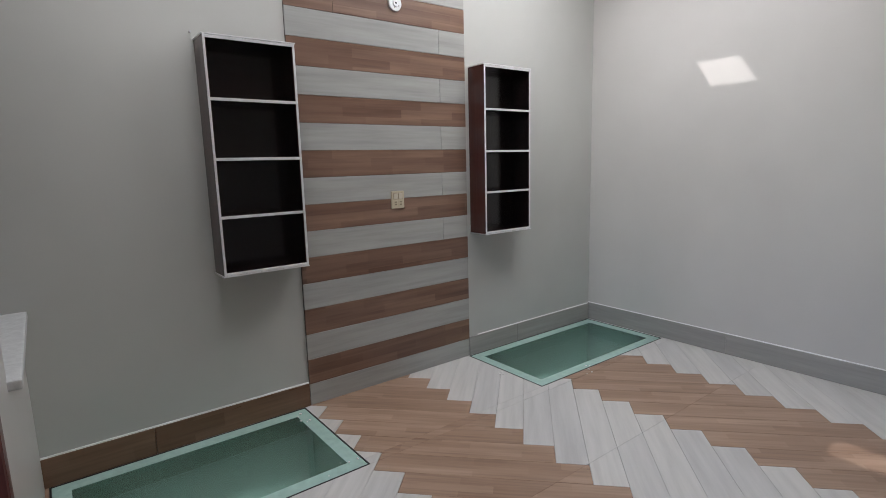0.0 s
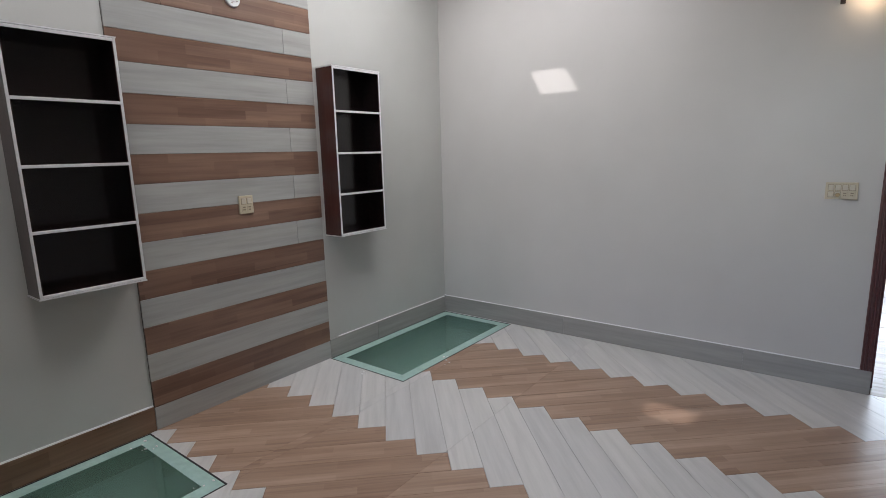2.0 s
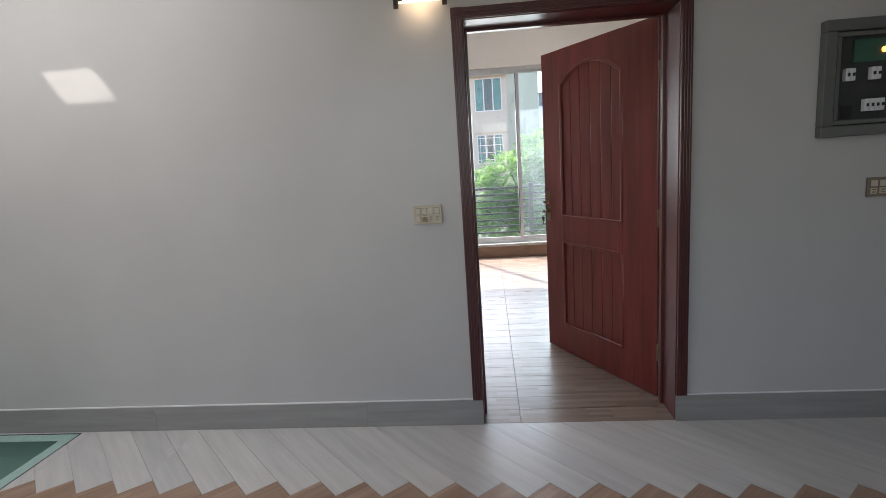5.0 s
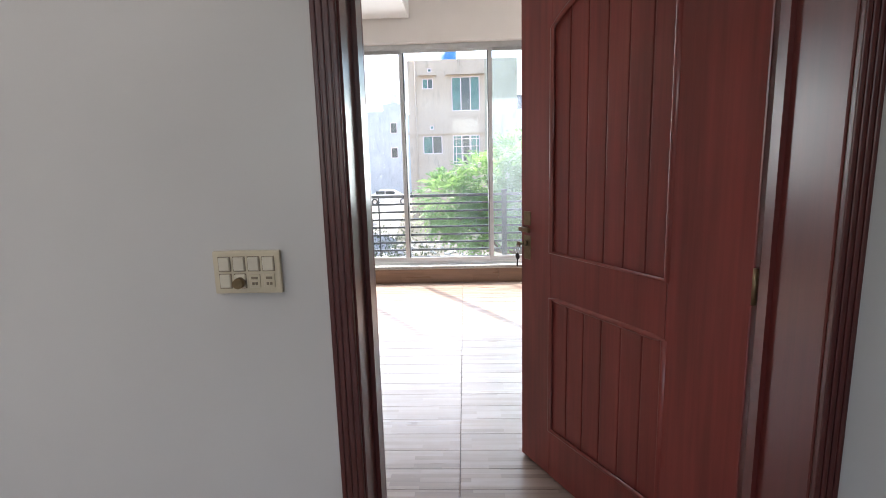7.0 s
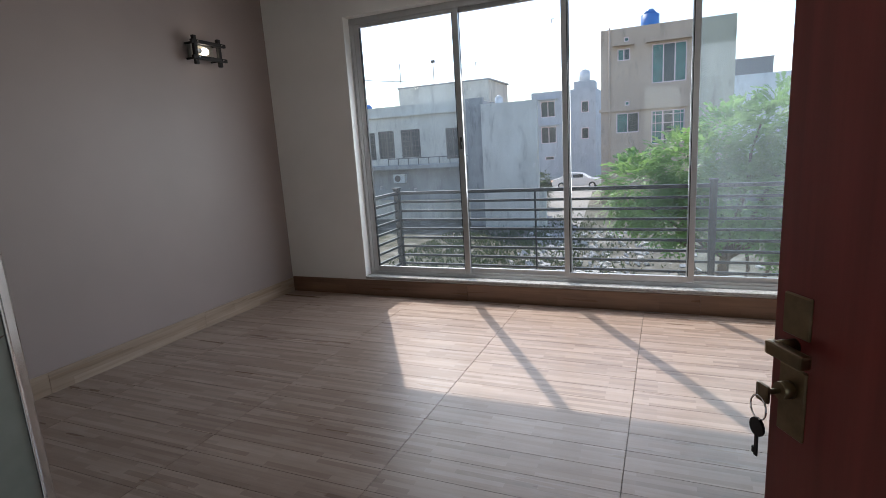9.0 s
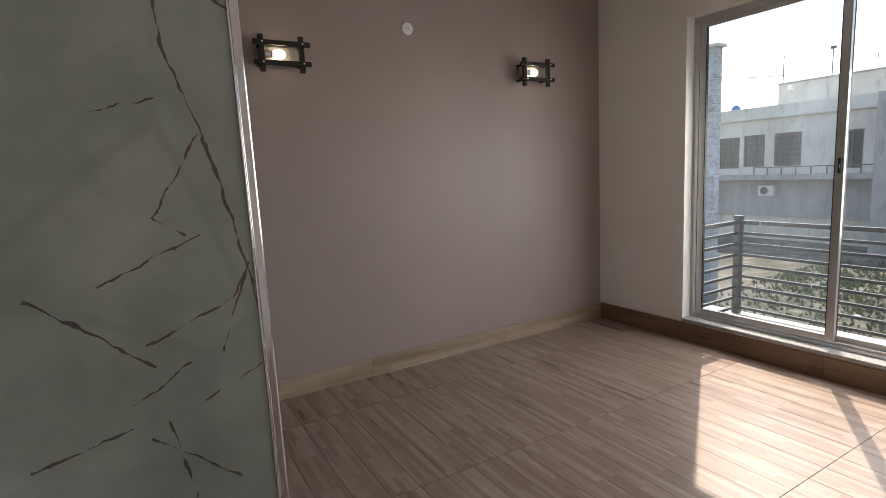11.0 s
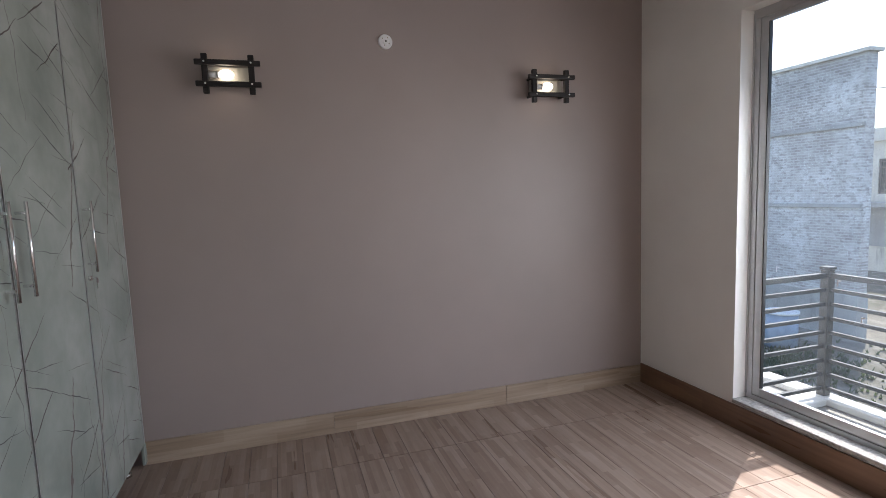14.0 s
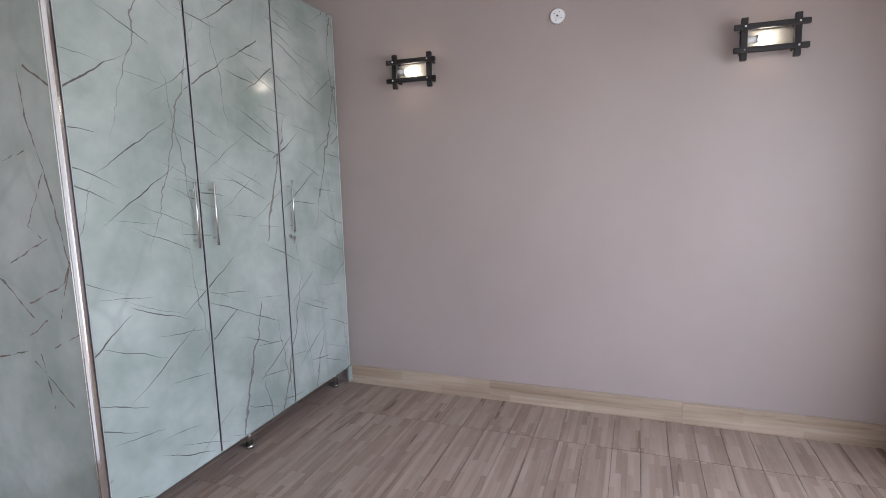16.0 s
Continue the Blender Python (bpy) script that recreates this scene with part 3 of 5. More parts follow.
skirting("baseboard_door_wall", "grey plank skirting along the doorway wall", M_SKIRTGREY, (0, 0, 0), (1, 0, 0), (0, -1, 0), [DOOR_W + 0.002, 2.2, 3.6], 0.145)
skirting("baseboard_mauve", "beige wood plank skirting below the mauve wall", M_SKIRTBEIGE, (BX, 0, 0), (0, 1, 0), (1, 0, 0), [1.06, 2.2, 3.45, WY], 0.142)
skirting("baseboard_window", "brown plank skirting below the window", M_SKIRTBROWN, (0, WY, 0), (1, 0, 0), (0, -1, 0), [BX + S, -1.3, 0.6, 2.05], 0.155)

# white caulk line over the skirtings
structure("trim_caulk", boxes(((FX, -1.3, 0.137), (FX + 0.008, -0.9, 0.141)), ((FX, -0.9, 0.137), (FX + 0.008, 0, 0.142)), ((FX, LY, 0.137), (FX + 0.01, -2.615, 0.143)), ((FX, -0.008, 0.145), (-0.06, 0, 0.15)), ((DOOR_W + 0.06, -0.008, 0.145), (3.6, 0, 0.15))), M_CEIL, "white caulk line over the skirting", "trim")

# ---- doorway ----
door_frame = empty("door_frame", "dark mahogany door frame with reeded architrave", "door frame", kind="structure")
for a, b in ((-0.058, 0.0), (DOOR_W, DOOR_W + 0.058)):
    part("jamb", box((a, -0.004, 0.0), (b, T + (0.0 if a < 0 else 0.03), DOOR_H), 0.003), M_FRAME, door_frame)
part("head", box((-0.058, -0.004, DOOR_H), (DOOR_W + 0.058, T + 0.03, DOOR_H + 0.058), 0.003), M_FRAME, door_frame)
for a in (-0.058, DOOR_W + 0.002):
    bm = bmesh.new()
    for i in range(4):
        add_box(bm, (a + 0.002 + i * 0.0135, -0.022, 0.146), (a + 0.0135 + i * 0.0135, -0.004, DOOR_H + 0.058), 0.003, 2)
    add_box(bm, (a + 0.004, -0.0185, 0.147), (a + 0.052, -0.005, DOOR_H + 0.057), 0.001)
    part("architrave", bm, M_ARCHITRAVESHADE, door_frame)
bm = bmesh.new()
for i in range(4):
    add_box(bm, (-0.058, -0.0235, DOOR_H + 0.003 + i * 0.0135), (DOOR_W + 0.058, -0.0045, DOOR_H + 0.0145 + i * 0.0135), 0.003, 2)
add_box(bm, (-0.057, -0.020, DOOR_H + 0.005), (DOOR_W + 0.057, -0.006, DOOR_H + 0.053), 0.001)
part("architrave", bm, M_ARCHITRAVESHADE, door_frame)
part("door_stop", boxes(((0.0, 0.11, 0.0), (0.012, 0.17, DOOR_H - 0.014)), ((DOOR_W - 0.014, 0.19, 0.0), (DOOR_W, T, DOOR_H)), ((0.0, 0.19, DOOR_H - 0.014), (DOOR_W - 0.014, T, DOOR_H))), M_FRAME, door_frame)

part("bead", box((-0.016, T - 0.004, 0.0), (0.002, T + 0.016, DOOR_H), 0.006, 3), M_FRAME, door_frame)
part("architrave", box((-0.075, T + 0.013, 0.0), (-0.013, T + 0.03, DOOR_H + 0.06), 0.005, 2), M_ARCHITRAVESHADE, door_frame)

# door leaf: local x from the hinge to the free edge, local y to the hall side (negative)
LEAF_W, LEAF_T, LEAF_B, LEAF_H = 1.055, 0.04, 0.008, 2.105
ang = math.degrees(math.atan2(1.203 - 0.27, 0.505 - 1.008))
door = empty("door", "red-brown mahogany panelled door standing half open", "door", pose(1.008, 0.272, 0, 0, 0, ang))


def panel_outline(x0, x1, z0, z1, arch, inset=0.0, k=14):
    x0, x1, z0 = x0 + inset, x1 - inset, z0 + inset
    pts = [(x0, z0), (x1, z0)]
    for i in range(k + 1):
        f = i / k
        pts.append((x1 + (x0 - x1) * f, z1 - inset + arch * (1 - (2 * f - 1) ** 2)))
    return pts


def groove_path(bm, pts, y, w, depth, sign, closed=True):
    """A raised moulding of half-round section along a path in the leaf's plane."""
    k = len(pts)
    rings = []
    for i in range(k):
        p, q = Vector(pts[i - 1] if (closed or i) else pts[i]), Vector(pts[(i + 1) % k] if (closed or i < k - 1) else pts[i])
        d = (q - p).normalized()
        nrm = Vector((-d.y, d.x))
        ring = []
        for j in range(5):
            a = math.pi * j / 4
            off = nrm * (math.cos(a) * w / 2)
            ring.append(bm.verts.new((pts[i][0] + off.x, y + sign * math.sin(a) * depth, pts[i][1] + off.y)))
        rings.append(ring)
    for i in range(k if closed else k - 1):
        a, b = rings[i], rings[(i + 1) % k]
        for j in range(4):
            f = bm.faces.new((a[j], a[j + 1], b[j + 1], b[j]))
            f.smooth = True


# leaf made of stiles and rails around two recessed panels
bm = bmesh.new()
PX0, PX1 = 0.265, 0.845
add_box(bm, (-0.008, -LEAF_T / 2, LEAF_B), (PX0, LEAF_T / 2, LEAF_H), 0.003)
add_box(bm, (PX1, -LEAF_T / 2, LEAF_B), (LEAF_W, LEAF_T / 2, LEAF_H), 0.003)
add_box(bm, (PX0, -LEAF_T / 2, LEAF_B), (PX1, LEAF_T / 2, 0.225))
add_box(bm, (PX0, -LEAF_T / 2, 0.815), (PX1, LEAF_T / 2, 1.01))
top_pts = panel_outline(PX0, PX1, 1.01, 1.875, 0.11)[2:]
for (xa, za), (xb, zb) in zip(top_pts, top_pts[1:]):
    vs = [(xb, zb), (xa, za), (xa, LEAF_H), (xb, LEAF_H)]
    fr = [bm.verts.new((x, -LEAF_T / 2, z)) for x, z in vs]
    bk = [bm.verts.new((x, LEAF_T / 2, z)) for x, z in vs]
    bm.faces.new(fr)
    bm.faces.new(bk[::-1])
    bm.faces.new((fr[0], bk[0], bk[1], fr[1]))
    bm.faces.new((fr[2], bk[2], bk[3], fr[3]))
bmesh.ops.recalc_face_normals(bm, faces=bm.faces)
part("leaf_frame", bm, M_MAHOG, door)
for z0, z1, arch in ((0.225, 0.815, 0.0), (1.01, 1.875, 0.11)):
    bm = bmesh.new()
    kx = 6
    step = (PX1 - PX0) / kx
    for i in range(kx):
        add_box(bm, (PX0 + i * step + 0.003, -0.012, z0), (PX0 + (i + 1) * step - 0.003, 0.012, z1 + arch), 0.004, 2)
    add_box(bm, (PX0, -0.007, z0), (PX1, 0.007, z1 + arch * 0.98))
    panel = part("door_panel", bm, M_MAHOG, door, "vertically grooved door panel")
    bm = bmesh.new()
    for sg in (-1, 1):
        groove_path(bm, panel_outline(PX0, PX1, z0, z1, arch), sg * LEAF_T / 2, 0.022, 0.009, sg)
    bmesh.ops.recalc_face_normals(bm, faces=bm.faces)
    part("moulding", bm, M_MAHOG, door)
for z in (0.28, 1.05, 1.83):
    part("hinge", cyl((-0.008, 0.012, z - 0.05), (-0.008, 0.012, z + 0.05), 0.008), M_BRASS, door, "dark metal butt hinge")
for sg in (-1, 1):
    for z0, z1 in ((1.105, 1.165), (0.955, 1.06)):
        part("lock_plate", box((0.985, sg * 0.0205 - 0.003, z0), (1.035, sg * 0.0205 + 0.003, z1), 0.002), M_BRASS, door, "aged brass lock plate")
    hd = part("door_handle", cyl((1.012, sg * 0.02, 1.09), (1.012, sg * 0.05, 1.09), 0.011), M_BRASS, door, "square brass lever handle")
    part("lever", box((0.955, sg * 0.05 - 0.008, 1.08), (1.024, sg * 0.05 + 0.008, 1.1), 0.004, 2), M_BRASS, hd)
    cyl_bm = cyl((1.012, sg * 0.02, 1.025), (1.012, sg * 0.04, 1.025), 0.013)
    part("lock_cylinder", cyl_bm, M_BRASS, door)
part("lock_edge", box((LEAF_W - 0.001, -0.012, 0.95), (LEAF_W + 0.002, 0.012, 1.16), 0.001), M_BRASS, door)
keys = empty("key_bunch", "two dark keys on a ring in the door lock", "keys", pose(1.008, 0.272, 0, 0, 0, ang) @ pose(1.012, 0.04, 1.025))
bm = bmesh.new()
add_cyl(bm, (0, 0.0, 0), (0, 0.022, 0), 0.004)
add_box(bm, (-0.012, 0.022, -0.013), (0.012, 0.026, 0.013), 0.004, 2)
part("key", bm, M_BRASS, keys)
bm = bmesh.new()
ring = [bm.verts.new((0.016 * math.cos(a), 0.030, -0.022 + 0.018 * math.sin(a))) for a in [i * math.pi / 8 for i in range(16)]]
for i in range(16):
    p, q = ring[i].co.copy(), ring[(i + 1) % 16].co.copy()
    add_cyl(bm, p, q, 0.0012, seg=5)
bmesh.ops.delete(bm, geom=ring, context="VERTS")
part("key_ring", bm, M_CHROME, keys)
bm = bmesh.new()
add_cyl(bm, (0, 0.028, -0.052), (0, 0.032, -0.052), 0.014)
add_box(bm, (-0.0035, 0.0285, -0.098), (0.0035, 0.0315, -0.06), 0.001)
add_box(bm, (0.0035, 0.0285, -0.095), (0.007, 0.0315, -0.085))
part("key", bm, M_BLACKWOOD, keys)

# second doorway's post beside the small window
structure("door_frame_passage", boxes(((-1.72, LY - 0.15, 0.0), (-1.655, LY + 0.012, 2.15)), bevel=0.004), M_FRAME, "dark mahogany door post", "door frame")

# ---- windows ----
sill_small = structure("window_sill_small", box((FX, LY - 0.14, 0.78), (-2.14, LY + 0.035, 0.81), 0.006, 2), M_SILLPALE, "grey speckled granite sill of the small window", "sill")

window = empty("window_1", "wide aluminium sliding window with clear panes", "window", kind="structure")
GY0, GY1 = WY + 0.10, WY + 0.19
part("window_sill", box((WIN_L, WY - 0.012, WIN_B - 0.02), (WIN_R, WY + 0.235, WIN_B + 0.004), 0.003), M_GRANITE, window, "grey granite sill")
part("frame_track", boxes(((WIN_L, GY0, WIN_B + 0.004), (WIN_R, GY1, WIN_B + 0.03)), ((WIN_L, GY0 + 0.012, WIN_B + 0.03), (WIN_R, GY0 + 0.016, WIN_B + 0.048)), ((WIN_L, GY0 + 0.05, WIN_B + 0.03), (WIN_R, GY0 + 0.054, WIN_B + 0.048))), M_ALU, window)
part("frame_head", boxes(((WIN_L, GY0, WIN_T - 0.04), (WIN_R, GY1, WIN_T)), ((WIN_L, GY0 - 0.006, WIN_T - 0.055), (WIN_R, GY0 + 0.006, WIN_T - 0.02))), M_ALU, window)
for a, b in ((WIN_L, WIN_L + 0.045), (WIN_R - 0.045, WIN_R)):
    part("frame_side", boxes(((a, GY0, WIN_B + 0.03), (b, GY1, WIN_T - 0.04)), ((a, GY0 - 0.006, WIN_B + 0.03), (a + 0.012 if a < 0 else b, GY0 + 0.01, WIN_T - 0.055))), M_ALU, window)
EDGES = [WIN_L + 0.045, -1.33, -0.415, 0.528, WIN_R - 0.045]
for i in range(4):
    x0, x1 = EDGES[i] - (0.028 if i else 0), EDGES[i + 1] + (0.028 if i < 3 else 0)
    y = GY0 + (0.005 if i in (0, 2) else 0.045)
    z0, z1 = WIN_B + 0.034, WIN_T - 0.045
    wst = 0.05 if i == 0 else 0.042
    sash = part("sash", boxes(((x0, y, z0), (x0 + wst, y + 0.028, z1)), ((x1 - wst, y, z0), (x1, y + 0.028, z1)), ((x0 + wst, y, z0), (x1 - wst, y + 0.028, z0 + 0.05)), ((x0 + wst, y, z1 - 0.04), (x1 - wst, y + 0.028, z1)), bevel=0.002), M_ALU, window)
    pane = part("pane", box((x0 + wst, y + 0.012, z0 + 0.05), (x1 - wst, y + 0.016, z1 - 0.04)), (M_PANEDUSTY, M_PANE, M_PANE, M_PANEGLARE)[i], sash)
    pane.visible_shadow = False
    part("gasket", boxes(((x0 + wst, y + 0.002, z0 + 0.05), (x0 + wst + 0.006, y + 0.026, z1 - 0.04)), ((x1 - wst - 0.006, y + 0.002, z0 + 0.05), (x1 - wst, y + 0.026, z1 - 0.04))), M_BLACK, sash)
    for fx, fz in ((-2.18, 1.02), (-1.82, 0.99), (-1.69, 0.815), (-1.46, 0.57), (-0.525, 2.30), (-1.18, 2.045), (-0.70, 1.17)):
        if x0 + wst < fx < x1 - wst:
            part("paint_fleck", boxes(((fx, y + 0.010, fz), (fx + 0.005, y + 0.0118, fz + 0.035)), ((fx + 0.005, y + 0.010, fz + 0.028), (fx + 0.02, y + 0.0118, fz + 0.034))), M_CEIL, sash, "small white paint fleck")
    if i == 0:
        part("latch", boxes(((x1 - 0.03, y - 0.016, 1.36), (x1 - 0.01, y, 1.46)), ((x1 - 0.026, y - 0.03, 1.39), (x1 - 0.014, y - 0.016, 1.42)), bevel=0.003), M_BLACK, sash, "black window latch")

# ---- balcony ----
structure("floor_balcony", box((BX - 0.2, WOUT, -0.25), (2.6, 5.60, 0.03)), M_SLAB, "pale concrete balcony slab", "floor")
structure("kerb_balcony", boxes(((BX - 0.2, 5.40, 0.03), (2.6, 5.54, 0.075)), ((-2.46, WOUT, 0.03), (-2.31, 5.40, 0.075)), bevel=0.006), M_KERB, "white plastered kerb under the balcony railing", "kerb")
railing = empty("balcony_railing", "dark grey steel railing with thin horizontal bars", "railing")
RY = 5.46
for x in (-2.385, 0.725, 2.45):
    p = part("post", box((x - 0.03, RY - 0.03, 0.075), (x + 0.03, RY + 0.03, 0.955), 0.004), M_RAIL, railing)
    part("cap", box((x - 0.036, RY - 0.036, 0.955), (x + 0.036, RY + 0.036, 0.975), 0.004), M_RAIL, p)
for x in (-0.85,):
    part("baluster", box((x - 0.008, RY - 0.012, 0.10), (x + 0.008, RY + 0.012, 0.9), 0.002), M_RAIL, railing)
for i in range(9):
    z = 0.915 - i * 0.098
    hgt = 0.034 if i == 0 else 0.024
    wid = 0.02 if i == 0 else 0.012
    part("rail_bar", boxes(((-2.355, RY - wid, z - hgt / 2), (0.695, RY + wid, z + hgt / 2)), ((0.755, RY - wid, z - hgt / 2), (2.42, RY + wid, z + hgt / 2)), bevel=0.002), M_RAIL, railing)
    part("rail_bar", box((-2.385 - wid, WOUT, z - hgt / 2), (-2.385 + wid, RY - 0.03, z + hgt / 2), 0.002), M_RAIL, railing)

# ---- floor glass ----
for x0, x1, y0, y1 in GLASS:
    gp = empty("floor_glass_panel", "green glass floor panel with a frosted rim", "glass floor", pose(x0, y0, 0), group="glass floor panels")
    w, d = x1 - x0, y1 - y0
    pn = part("pane", box((0.004, 0.004, -0.014), (w - 0.004, d - 0.004, -0.004), 0.001), M_FLOORGLASS, gp)
    pn.visible_shadow = False
    r = 0.075
    part("rim", boxes(((0.004, 0.004, -0.003), (w - 0.004, r, -0.001)), ((0.004, d - r, -0.003), (w - 0.004, d - 0.004, -0.001)), ((0.004, r, -0.003), (r, d - r, -0.001)), ((w - r, r, -0.003), (w - 0.004, d - r, -0.001))), M_GLASSRIM, gp, "frosted green rim")
    part("seal", boxes(((-0.004, -0.004, -0.02), (w + 0.004, 0.003, 0.001)), ((-0.004, d - 0.003, -0.02), (w + 0.004, d + 0.004, 0.001)), ((-0.004, 0.003, -0.02), (0.003, d - 0.003, 0.001)), ((w - 0.003, 0.003, -0.02), (w + 0.004, d - 0.003, 0.001))), M_BLACK, gp)

# ---- wall shelves ----


def wall_shelf(y0, z0, z1, label):
    """Open box of four cells on the feature wall; local origin at the wall, lower corner."""
    W, D, H, t = 0.435, 0.16, z1 - z0, 0.016
    ob = empty("wall_shelf", label, "wall shelf", pose(FX, y0, z0), group="wall shelves")
    # inner sides, back and boards are near black, outer sides dark brown
    for y in (0, W - t):
        inner = y + t if y == 0 else y
        y0s, y1s = (y, inner - 0.003) if y == 0 else (inner + 0.003, y + t)
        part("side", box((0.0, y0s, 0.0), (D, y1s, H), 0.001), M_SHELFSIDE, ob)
        part("lining", box((0.0, min(inner, inner - 0.003 if y == 0 else inner), 0.0), (D - 0.001, max(inner, inner if y == 0 else inner + 0.003), H)), M_SHELFDARK, ob, "near-black layer on the inner side")
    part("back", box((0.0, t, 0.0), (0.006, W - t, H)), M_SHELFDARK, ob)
    step = (H - t) / 4
    for i in range(5):
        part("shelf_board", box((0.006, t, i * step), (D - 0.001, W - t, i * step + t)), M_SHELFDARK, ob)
        part("edge_strip", box((D - 0.001, 0.011, i * step + 0.001), (D + 0.003, W - 0.011, i * step + t - 0.001), 0.001), M_STRIP, ob, "silver edge strip")
    for y in (0, W - 0.011):
        part("edge_strip", box((D - 0.001, y, -0.002), (D + 0.004, y + 0.011, H + 0.002), 0.001), M_STRIP, ob, "silver edge strip")
    for z in (-0.006, H):
        part("edge_strip", boxes(((-0.0, -0.004, z), (D + 0.004, 0.006, z + 0.006)), ((0.0, W - 0.006, z), (D + 0.004, W + 0.004, z + 0.006)), ((D - 0.006, 0.006, z), (D + 0.004, W - 0.006, z + 0.006))), M_STRIP, ob, "silver edge strip")
    return ob


wall_shelf(-3.065, 0.865, 1.995, "dark brown wall shelf with four cells and silver edging")
wall_shelf(-1.35, 0.90, 2.015, "dark brown wall shelf with four cells and silver edging")

# ---- sockets, switches, roses ----


def switch_plate(name, label, cols, rows, w, h, m, sockets=(), plate_mat=None):
    """Plate in local x, z; the front is local -y."""
    ob = empty(name, label, "switch", m)
    part("plate", box((-w / 2, -0.012, -h / 2), (w / 2, 0.0, h / 2), 0.004, 2), plate_mat or M_PLASTIC, ob)
    for i in range(cols):
        for j in range(rows):
            x = (i + 0.5) / cols * (w - 0.02) - (w - 0.02) / 2
            z = (j + 0.5) / rows * (h - 0.02) - (h - 0.02) / 2
            s, v = (w - 0.02) / cols * 0.38, (h - 0.02) / rows * 0.40
            if (i, j) in sockets:
                so = part("socket", box((x - s, -0.014, z - v), (x + s, -0.011, z + v), 0.001), M_PLASTIC, ob)
                part("socket_holes", boxes(((x - s * 0.55, -0.0155, z + v * 0.25), (x + s * 0.55, -0.0135, z + v * 0.6)), ((x - s * 0.5, -0.0155, z - v * 0.6), (x - s * 0.1, -0.0135, z - v * 0.2)), ((x + s * 0.1, -0.0155, z - v * 0.6), (x + s * 0.5, -0.0135, z - v * 0.2))), M_PLASTICDARK, so)
            else:
                rk = part("rocker", box((x - s, -0.0165, z - v), (x + s, -0.011, z + v), 0.002), M_ROCKER, ob)
                part("rocker_gap", box((x - s - 0.0015, -0.0127, z - v - 0.0015), (x + s + 0.0015, -0.0115, z + v + 0.0015)), M_PLASTICDARK, rk)
    return ob


sw = switch_plate("switch_board", "cream switch board with rockers, dimmer and sockets", 4, 2, 0.15, 0.096, pose(-0.235, 0, 1.173), {(2, 0), (3, 0)})
part("dimmer_knob", cyl((-0.016, -0.012, -0.022), (-0.016, -0.032, -0.022), 0.013, 0.011, 20), M_BRASS, sw, "brass dimmer knob")
switch_plate("wall_socket", "small cream wall socket on the tiled panel", 2, 2, 0.092, 0.108, pose(FX + 0.012, -1.96, 1.168, 0, 0, 90), {(0, 0), (1, 0)})
switch_plate("wall_socket", "brown wall socket below the fuse box", 3, 2, 0.14, 0.092, pose(1.95, 0, 1.186), {(0, 0), (1, 0), (2, 0)}, simple("brown_plate", (0.20, 0.155, 0.12), 0.35, 0.0, 0.05, 15, 0.0))


def ceiling_rose(m, label):
    ob = empty("wire_cover", label, "wire cover", m)
    part("disc", cyl((0, 0, 0), (0, -0.014, 0), 0.047, 0.042, 32), M_WHITEPLASTIC, ob)
    part("boss", cyl((0, -0.014, 0), (0, -0.02, 0), 0.02, 0.017, 24), M_WHITEPLASTIC, ob)
    for a in (60, 140, 250, 330):
        c, s = 0.026 * math.cos(radians(a)), 0.026 * math.sin(radians(a))
        part("screw", cyl((c, -0.0135, s), (c, -0.0155, s), 0.0035, seg=8), M_PLASTICDARK, ob)
    part("hole", cyl((0, -0.02, 0), (0, -0.0207, 0), 0.006, seg=10), M_BLACK, ob)
    return ob


ceiling_rose(pose(FX + 0.012, -1.925, 2.33, 0, 0, 90), "round white wire cover on the tiled panel")
ceiling_rose(pose(BX, 2.665, 2.545, 0, 0, 90), "round white wire cover on the mauve wall")

# ---- lamps ----


def square_lamp(m):
    """Wall lamp of four crossed dark bars around a bulb; front is local -y."""
    ob = empty("wall_lamp", "dark wooden crossed-bar wall lamp with a lit bulb", "wall lamp", m, group="bedroom wall lamps")
    w, h = 0.125, 0.06
    part("back_plate", box((-w + 0.008, -0.045, -h + 0.006), (w - 0.008, 0.0, h - 0.006), 0.004), M_LAMPBACK, ob, "cream back plate")
    for sx in (-1, 1):
        part("bar", box((sx * w - 0.017, -0.112, -h - 0.052), (sx * w + 0.017, -0.084, h + 0.052), 0.006, 2), M_BLACKWOOD, ob)
        for sz in (-1, 1):
            part("stud", cyl((sx * w, -0.131, sz * h), (sx * w, -0.141, sz * h), 0.008, 0.005, 10), M_CHROME, ob, "chrome stud")
            part("spacer", cyl((sx * w, 0.0, sz * h), (sx * w, -0.086, sz * h), 0.009, seg=8), M_BLACKWOOD, ob)
    for sz in (-1, 1):
        part("bar", box((-w - 0.052, -0.132, sz * h - 0.015), (w + 0.052, -0.106, sz * h + 0.015), 0.006, 2), M_BLACKWOOD, ob)
    holder = part("bulb_holder", cyl((-w + 0.012, -0.078, 0), (-0.052, -0.078, 0), 0.019, 0.017), M_WHITEPLASTIC, ob, "white bulb holder")
    part("holder_ring", cyl((-0.066, -0.078, 0), (-0.056, -0.078, 0), 0.021, 0.021), M_ALU, holder)
    bm = bmesh.new()
    bmesh.ops.create_uvsphere(bm, u_segments=18, v_segments=12, radius=0.03)
    for v in bm.verts:
        v.co.x = v.co.x * 1.35 - 0.014
        v.co.y -= 0.078
    for f in bm.faces:
        f.smooth = True
    part("bulb", bm, M_BULB, ob, "glowing warm bulb")
    return ob


lamp_a = square_lamp(pose(BX, 1.715, 2.29, 0, 0, 90))
copy_thing(lamp_a, pose(BX, 3.80, 2.275, 0, 0, 90))

